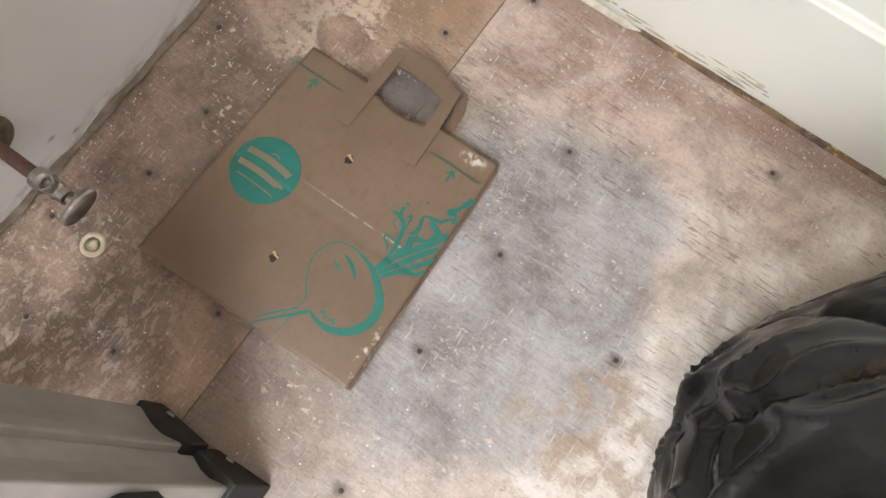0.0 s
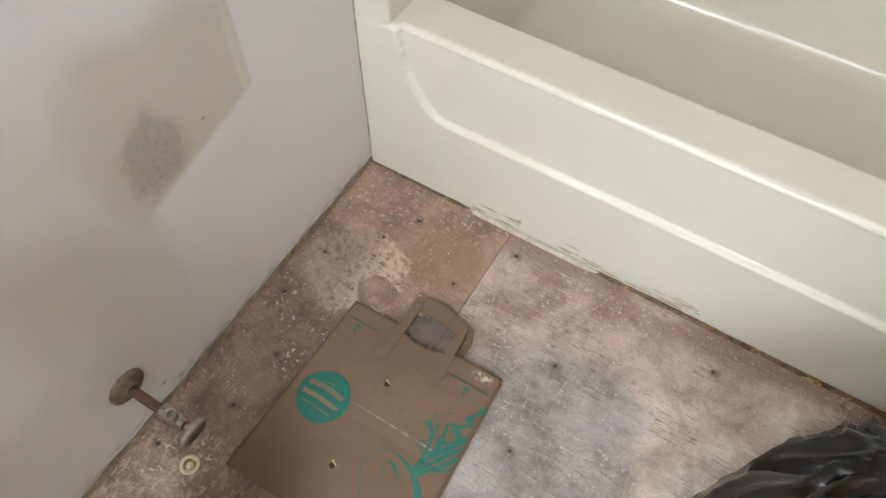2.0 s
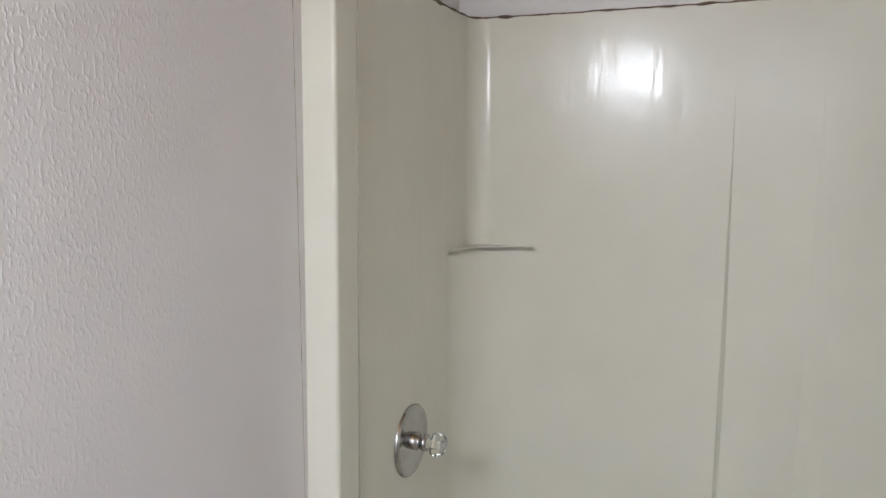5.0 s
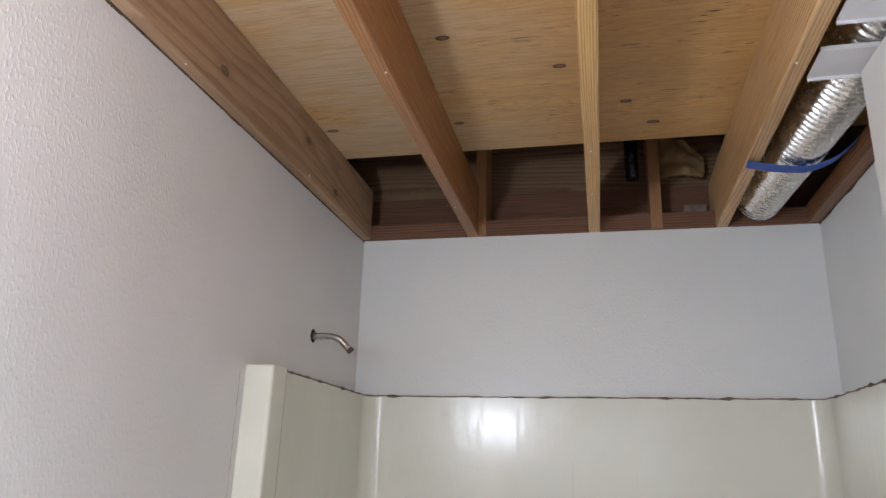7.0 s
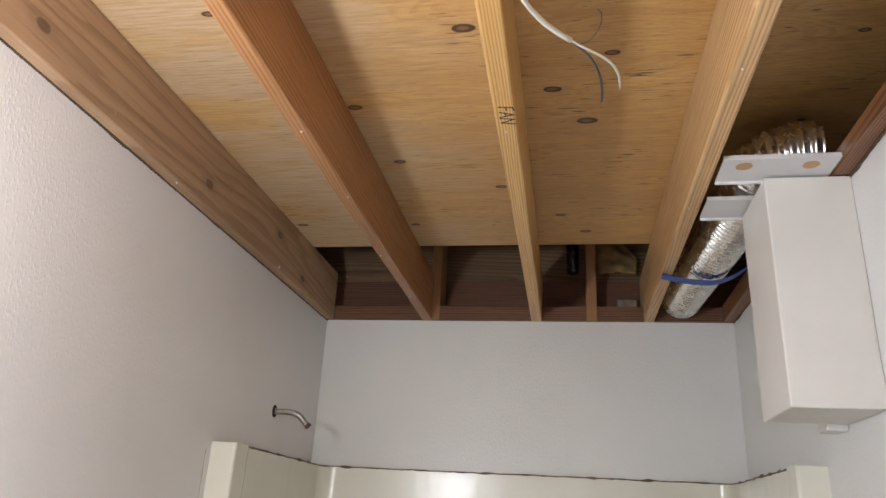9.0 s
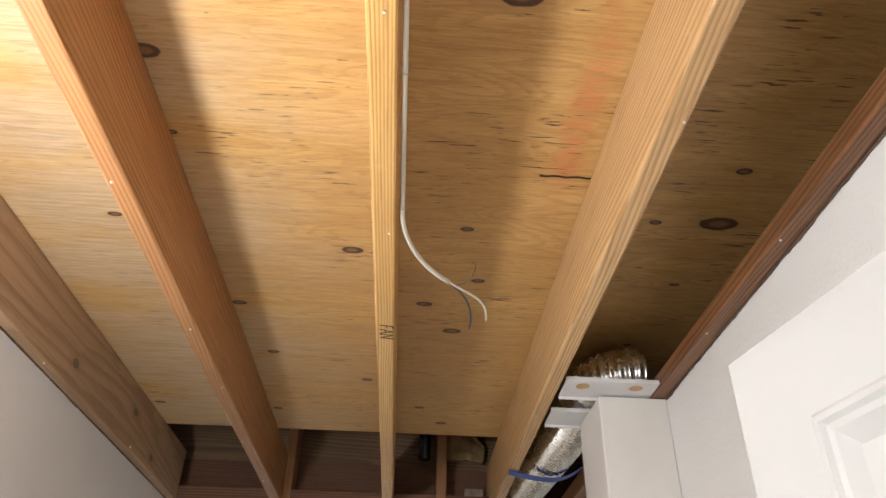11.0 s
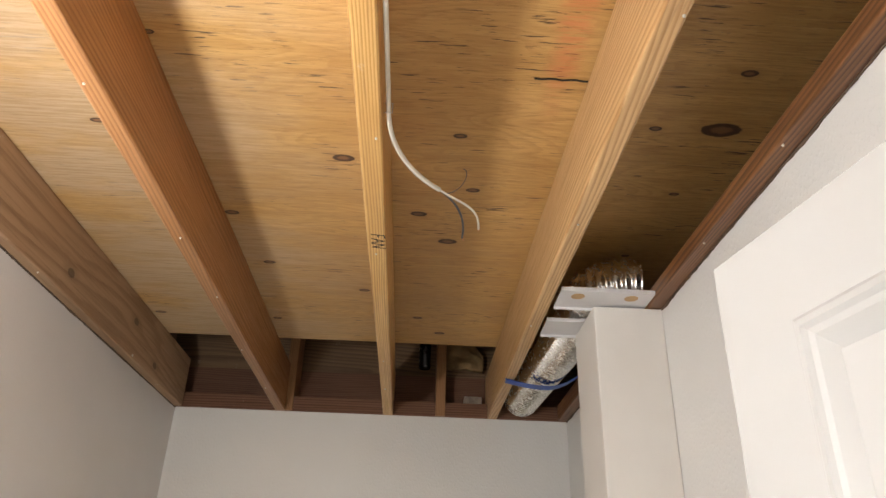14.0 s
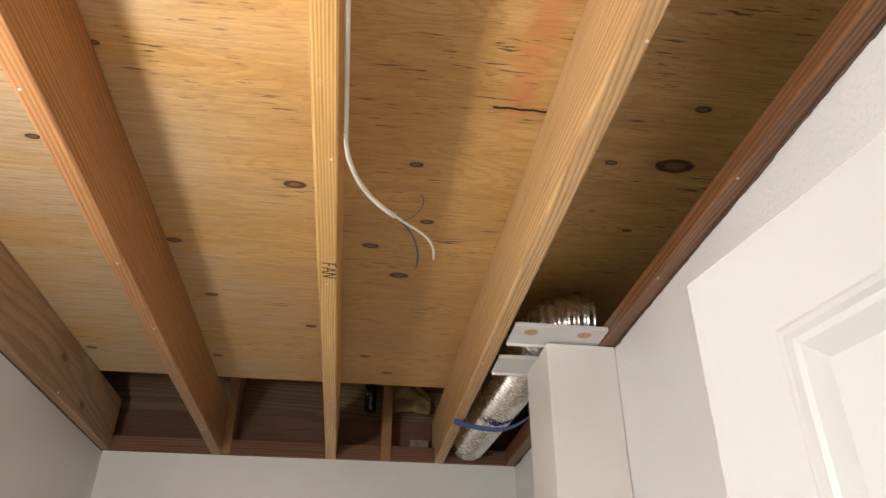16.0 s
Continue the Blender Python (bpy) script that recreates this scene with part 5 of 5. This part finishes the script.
# the printed root vegetable
def smooth_line(ctrl, n=8):
    """a smooth curve through a few control points"""
    out = []
    for i in range(len(ctrl) - 1):
        p = [Vector(ctrl[max(0, min(len(ctrl) - 1, i + d))]) for d in (-1, 0, 1, 2)]
        for j in range(n):
            t = j / n
            out.append(tuple(0.5 * (2 * p[1] + (p[2] - p[0]) * t + (2 * p[0] - 5 * p[1] + 4 * p[2] - p[3]) * t * t + (3 * p[1] - p[0] - 3 * p[2] + p[3]) * t ** 3)))
    return out + [tuple(ctrl[-1])]


bulb = smooth_line(((0.669, 0.181), (0.654, 0.198), (0.618, 0.248), (0.588, 0.318), (0.601, 0.376), (0.638, 0.416), (0.700, 0.429), (0.761, 0.419), (0.816, 0.401),
                    (0.868, 0.364), (0.913, 0.319), (0.929, 0.263), (0.913, 0.208), (0.869, 0.162), (0.808, 0.138), (0.753, 0.140), (0.702, 0.155)))
strokes = [(bulb, lambda f: 0.0018 + 0.0105 * max(0.0, math.sin(math.pi * min(1, max(0, (f - 0.36) / 0.68)))) ** 1.2)]
# root and its hairs
strokes.append((smooth_line(((0.702, 0.149), (0.665, 0.114), (0.610, 0.066), (0.546, 0.004))), lambda f: 0.0062 - 0.005 * f))
strokes.append((smooth_line(((0.669, 0.181), (0.650, 0.131), (0.598, 0.080), (0.552, 0.036))), 0.0013))
strokes.append((smooth_line(((0.668, 0.145), (0.620, 0.102), (0.567, 0.055))), 0.0012))
strokes.append((smooth_line(((0.659, 0.106), (0.655, 0.062), (0.646, 0.021))), 0.0012))
# shading strokes
strokes.append((smooth_line(((0.687, 0.393), (0.736, 0.373), (0.784, 0.336))), lambda f: 0.0050 * math.sin(math.pi * f) + 0.0008))
strokes.append((smooth_line(((0.659, 0.355), (0.689, 0.343), (0.717, 0.326))), lambda f: 0.0022 * math.sin(math.pi * f) + 0.0006))
strokes.append((smooth_line(((0.742, 0.168), (0.757, 0.181), (0.766, 0.162), (0.780, 0.172))), 0.0024))
strokes.append((smooth_line(((0.790, 0.166), (0.803, 0.172), (0.814, 0.160))), 0.0032))
# stalks: (points, width at the thick middle)
for ctrl, w in ((((0.822, 0.410), (0.837, 0.484), (0.832, 0.545), (0.815, 0.598), (0.778, 0.629), (0.772, 0.663)), 0.0062),
                (((0.815, 0.598), (0.785, 0.622), (0.740, 0.624)), 0.0055),
                (((0.827, 0.575), (0.825, 0.631), (0.816, 0.648), (0.809, 0.629)), 0.0030),
                (((0.840, 0.530), (0.792, 0.540), (0.776, 0.524), (0.809, 0.504), (0.818, 0.484)), 0.0030),
                (((0.805, 0.573), (0.774, 0.588), (0.778, 0.618)), 0.0016),
                (((0.832, 0.409), (0.862, 0.486), (0.920, 0.560), (0.962, 0.612), (0.992, 0.655)), 0.0085),
                (((0.844, 0.403), (0.896, 0.480), (0.957, 0.562), (0.993, 0.600)), 0.0082),
                (((0.856, 0.395), (0.920, 0.463), (0.984, 0.534), (0.993, 0.560)), 0.0072),
                (((0.862, 0.395), (0.916, 0.452), (0.970, 0.475), (0.992, 0.500)), 0.0062)):
    strokes.append((smooth_line(ctrl), lambda f, q=w: q * (0.35 + 0.65 * math.sin(math.pi * min(1, f * 0.75 + 0.12)))))
# curled leaves
for ctrl, w in ((((0.850, 0.500), (0.878, 0.536), (0.879, 0.575), (0.940, 0.604), (0.950, 0.643), (0.907, 0.668), (0.911, 0.690)), 0.0088),
                (((0.852, 0.583), (0.874, 0.616), (0.863, 0.669), (0.895, 0.682), (0.933, 0.690), (0.959, 0.717), (0.985, 0.711)), 0.0050),
                (((0.985, 0.711), (0.966, 0.742), (0.941, 0.737), (0.964, 0.767), (0.977, 0.789), (0.990, 0.811), (0.988, 0.831)), 0.0078),
                (((0.880, 0.608), (0.883, 0.588), (0.858, 0.572)), 0.0030),
                (((0.930, 0.600), (0.960, 0.640), (0.992, 0.668)), 0.0040)):
    strokes.append((smooth_line(ctrl), lambda f, q=w: q * (0.5 + 0.6 * abs(math.sin(f * 7 + q * 700)))))
for u, v in ((0.843, 0.722), (0.776, 0.676)):
    strokes.append(([(u - 0.006, v), (u + 0.006, v + 0.003)], 0.0040))
ink(strokes[:1], "printed_bulb", "teal printed outline of a root vegetable")
ink(strokes[1:5], "printed_root", "teal printed root hairs")
for st in strokes[5:9]:
    ink([st], "printed_stroke", "teal printed shading stroke")
ink(strokes[9:], "printed_leaves", "teal printed leaves and stalks")
# small arrows and their line of print
for au, av in ((0.112, 0.878), (0.852, 0.865)):
    ink([([(au, av - 0.035), (au, av + 0.012)], 0.0032), ([(au - 0.02, av - 0.006), (au, av + 0.016)], 0.0026), ([(au + 0.02, av - 0.006), (au, av + 0.016)], 0.0026)], "printed_arrow", "small teal arrow")
    p = on_bag(au, av + 0.030)
    writing("PLEASE HOLD BOTH HANDLES", 0.0058, M_INK, pose(p.x, p.y, bag_z(au, av) + 0.0012, 0, 0, 0.5), "printed_words", bag, "tiny teal printed words")
# handles
hz = 0.0195
part("handle", ribbon([(0.2740, -0.3745, 0.0192), (0.2755, -0.330, 0.0195), (0.2765, -0.290, 0.0200), (0.2770, -0.237, 0.0205)], lambda f: 0.0205 - 0.003 * f, hz, 0.0010), M_KRAFT, bag, "folded kraft paper handle strip")
part("handle", ribbon([(0.2690, -0.2490, 0.0190), (0.290, -0.2440, 0.0194), (0.318, -0.2420, 0.0196), (0.345, -0.2460, 0.0196), (0.374, -0.2555, 0.0190)],
                      lambda f: 0.0235 + 0.010 * math.sin(math.pi * f), hz, 0.0010), M_KRAFT, bag, "kraft handle loop lying flat")
part("handle", ribbon([(0.3755, -0.2420, 0.0200), (0.3775, -0.276, 0.0202), (0.3795, -0.318, 0.0198), (0.3815, -0.368, 0.0192)], lambda f: 0.0150 + 0.006 * f, hz, 0.0010), M_KRAFT, bag)
part("handle", ribbon([(0.3840, -0.240, 0.0060), (0.394, -0.266, 0.0062), (0.395, -0.306, 0.0060)], 0.014, 0.006, 0.0008), M_KRAFT, bag, "second handle strip showing beneath")
# torn spots
for u, v in ((0.459, 0.693), (0.462, 0.241)):
    p = on_bag(u, v)
    bm = bmesh.new()
    rr = random.Random(int(u * 1000 + v * 100))
    ring = [bm.verts.new((p.x + (0.004 + 0.003 * rr.random()) * math.cos(a), p.y + (0.005 + 0.004 * rr.random()) * math.sin(a), bag_z(u, v) + 0.0008)) for a in (2 * math.pi * i / 9 for i in range(9))]
    bm.faces.new(ring)
    part("torn_hole", bm, M_DARK, bag, "small torn hole")
    part("torn_flap", ribbon([(p.x - 0.004, p.y + 0.006, bag_z(u, v) + 0.003), (p.x + 0.002, p.y + 0.003, bag_z(u, v) + 0.004), (p.x + 0.006, p.y + 0.002, bag_z(u, v) + 0.0015)], lambda f: 0.005 * (1 - f * 0.7), 0.014), M_PLUG, bag)

# ---------------------------------------------------------------- refuse sack
def slack_film():
    """film drawn taut over what it holds: flat facets with sharp arrises, a gathered neck, folds that hang from it"""
    rs = random.Random(11)
    planes = []
    for i in range(120):
        n = Vector((rs.gauss(0, 1), rs.gauss(0, 1), rs.gauss(0.25, 0.8))).normalized()
        planes.append((n, 0.93 + 0.07 * rs.random()))
    neck = Vector((0.05, 0.42, 0.90)).normalized()
    e1 = neck.orthogonal().normalized()
    e2 = neck.cross(e1)
    bm = bmesh.new()
    bmesh.ops.create_icosphere(bm, subdivisions=7, radius=1.0)
    for v in bm.verts:
        q = v.co.normalized()
        w = Vector((noise.noise(q * 1.7), noise.noise(q * 1.7 + Vector((5, 1, 2))), noise.noise(q * 1.7 + Vector((2, 8, 3)))))
        u = (q + w * 0.12).normalized()
        acc = 0.0
        for n, d in planes:
            t = n.dot(u)
            if t > 0.05:
                acc += (t / d) ** 70
        r = acc ** (-1 / 70)
        # folds run away from the neck and die out below
        far = math.acos(max(-1, min(1, q.dot(neck))))
        ang = math.atan2(q.dot(e2), q.dot(e1))
        ring = Vector((math.cos(ang) * 2.3, math.sin(ang) * 2.3, far * 0.55))
        fold = 1 - min(1.0, abs(noise.noise(ring + w * 0.5)) * 8.0)
        hem = 1 - min(1.0, abs(noise.noise(ring * 2.1 + w * 0.9 + Vector((3, 3, 3)))) * 5.5)
        near = math.exp(-((far - 0.55) / 0.55) ** 2)
        crisp = 1 - min(1.0, abs(noise.noise(Vector((ring.x * 4, ring.y * 4, far * 2.2)) + w * 2)) * 4.5)
        where = min(1.0, max(0.0, 0.35 + 2.4 * noise.noise(q * 2.2 + Vector((6, 2, 1)))))
        r += -0.10 * fold * (0.3 + 0.7 * near) + 0.05 * hem * (0.3 + near) + 0.040 * crisp * where
        r += 0.10 * math.exp(-(far / 0.16) ** 2)
        p = Vector((q.x * 0.370, q.y * 0.352, q.z * 0.35)) * r
        v.co = Vector((1.176 + p.x, -0.455 + p.y, max(0.003, 0.195 + p.z)))
    return bm


sack = thing("refuse_sack", "crumpled glossy black plastic refuse sack on the floor", "refuse sack")
part("body", slack_film(), M_BAGBLK, sack, "", True)


def tuft(u, v):
    """the gathered mouth, pinched and then flaring in pleats"""
    a = 2 * math.pi * u
    r = (0.050 - 0.035 * math.sin(math.pi * min(1, v * 1.5)) + 0.05 * max(0, v - 0.55)) * (1 + 0.28 * math.sin(a * 9 + 3 * v) + 0.16 * math.sin(a * 4 + 1))
    return (1.165 + r * math.cos(a) + 0.05 * v, -0.325 + r * math.sin(a) + 0.03 * v, 0.485 + 0.10 * v)


part("gathered_neck", grid(tuft, 90, 16, None, True), M_BAGBLK, sack, "pleated gathered mouth of the sack", True)

# ---------------------------------------------------------------- step ladder leaning on the left wall
lad = thing("step_ladder", "folded aluminium step ladder leaning on the wall", "step ladder")
LEAN = math.atan2(0.365, 1.0)
up = Vector((-math.sin(LEAN), 0, math.cos(LEAN)))
out = Vector((math.cos(LEAN), 0, math.sin(LEAN)))


def beam(name, foot, depth, y0, y1, z0, z1, mat, parent, label="", lip=True):
    """a channel along the lean; depth runs out from the wall side"""
    bm = bmesh.new()
    prof = [(0, y0), (depth, y0), (depth, y1), (depth - 0.004, y1), (depth * 0.62, y1 - 0.006), (depth * 0.38, y1 - 0.006), (0.004, y1), (0, y1)] if lip else [(0, y0), (depth, y0), (depth, y1), (0, y1)]
    rows = []
    for z in (z0, z1):
        rows.append([bm.verts.new(Vector((foot + 0.028, 0, 0)) + up * z + out * d + Vector((0, y - 0.004 - 0.12 * z, 0))) for d, y in prof])
    n = len(prof)
    for i in range(n):
        bm.faces.new((rows[0][i], rows[0][(i + 1) % n], rows[1][(i + 1) % n], rows[1][i]))
    bm.faces.new(rows[0][::-1])
    bm.faces.new(rows[1])
    bmesh.ops.recalc_face_normals(bm, faces=bm.faces[:])
    return soft(part(name, bm, mat, parent, label), 0.0025, 2)


for y0, y1 in ((-0.842, -0.806), (-1.216, -1.180)):
    r1 = beam("rail", 0.290, 0.084, y0, y1, 0.035, 0.76, M_ALU, lad)
    r2 = beam("rail", 0.378, 0.070, y0 - 0.006, y1 - 0.006, 0.045, 0.76, M_ALU, lad)
    beam("foot", 0.284, 0.094, y0 - 0.006, y1 + 0.006, -0.002, 0.040, M_BLACK, r1, "black rubber foot", False)
    beam("foot", 0.376, 0.078, y0 - 0.010, y1 + 0.002, -0.03, 0.046, M_BLACK, r2, "black rubber foot", False)
    if y0 > -1:
        for zz, xx in ((0.03, 0.348), (0.035, 0.443)):
            c = Vector((xx, y1 + 0.002, 0)) + up * zz
            part("rivet", lathe([(0.006, 0.0), (0.005, 0.002), (0, 0.003)], Matrix.Translation(c) @ pose(0, 0, 0, -90, 0, 0), 12), M_DULL, lad)
        bm = beam("sticker", 0.384, 0.05, y1 - 0.0058, y1 - 0.0045, 0.46, 0.56, M_YELLOW, lad, "yellow warning sticker", False)
for zz in (0.24, 0.50):
    beam("tread", 0.30, 0.075, -1.18, -0.842, zz, zz + 0.028, M_ALU, lad, "ribbed aluminium tread", False)
for y in (-0.86, -1.17):
    leg = part("rear_leg", tube([(0.105, y - 0.03, 0.012), (0.165, y - 0.03, 0.26)], 0.008, 12), M_ALU, lad, "", True)
    part("foot", tube([(0.103, y - 0.03, 0.001), (0.107, y - 0.03, 0.022)], 0.012, 12), M_BLACK, leg, "black rubber foot", True)

# black moulded brace on the face of the front rail, and chipped paint on it
def on_rail(d, y, z):
    return Vector((0.406, 0, 0)) + up * z + out * d + Vector((0, y - 0.010 - 0.12 * z, 0))


def slab(d0, d1, outline):
    bm = bmesh.new()
    lo = [bm.verts.new(on_rail(d0, y, z)) for y, z in outline]
    hi = [bm.verts.new(on_rail(d1, y * 0.94 - 0.05, z)) for y, z in outline]
    n = len(lo)
    for i in range(n):
        bm.faces.new((lo[i], lo[(i + 1) % n], hi[(i + 1) % n], hi[i]))
    bm.faces.new(hi)
    bmesh.ops.recalc_face_normals(bm, faces=bm.faces[:])
    return bm


soft(part("brace_block", slab(0.069, 0.088, ((-0.812, 0.155), (-0.815, 0.21), (-0.838, 0.235), (-0.86, 0.225), (-0.86, 0.15), (-0.835, 0.165))), M_BLACK, lad, "black moulded plastic brace block"), 0.004, 2)
# crack along the seam of wall and surround post
bm = tube([(0.0010, -0.0004 + 0.0008 * noise.noise(Vector((i * 0.9, 2, 1))), 0.03 + 1.84 * i / 160) for i in range(161)],
          lambda f: 0.0004 + 0.0012 * max(0, noise.noise(Vector((f * 40, 3, 3)))), 6)
part("caulk_bead", bm, plain("yellowed_caulk", (0.42, 0.36, 0.28), 0.8, vary=0.5, scale=30), tub, "thin cracked caulk up the post edge")
# a bent nail left in the wall
nail = thing("wall_nail", "small rusty bent nail in the bare plaster", "nail")
part("shank", tube([(0.0, -0.235, 0.663), (0.006, -0.236, 0.662), (0.009, -0.237, 0.660)], 0.0016, 8), M_RUST, nail, "", True)
part("head", lathe([(0.0, 0.0), (0.0038, 0.0), (0.0038, 0.0012), (0.0, 0.0014)], pose(0.0092, -0.237, 0.6598, 0, 120, 0), 12), M_RUST, nail)
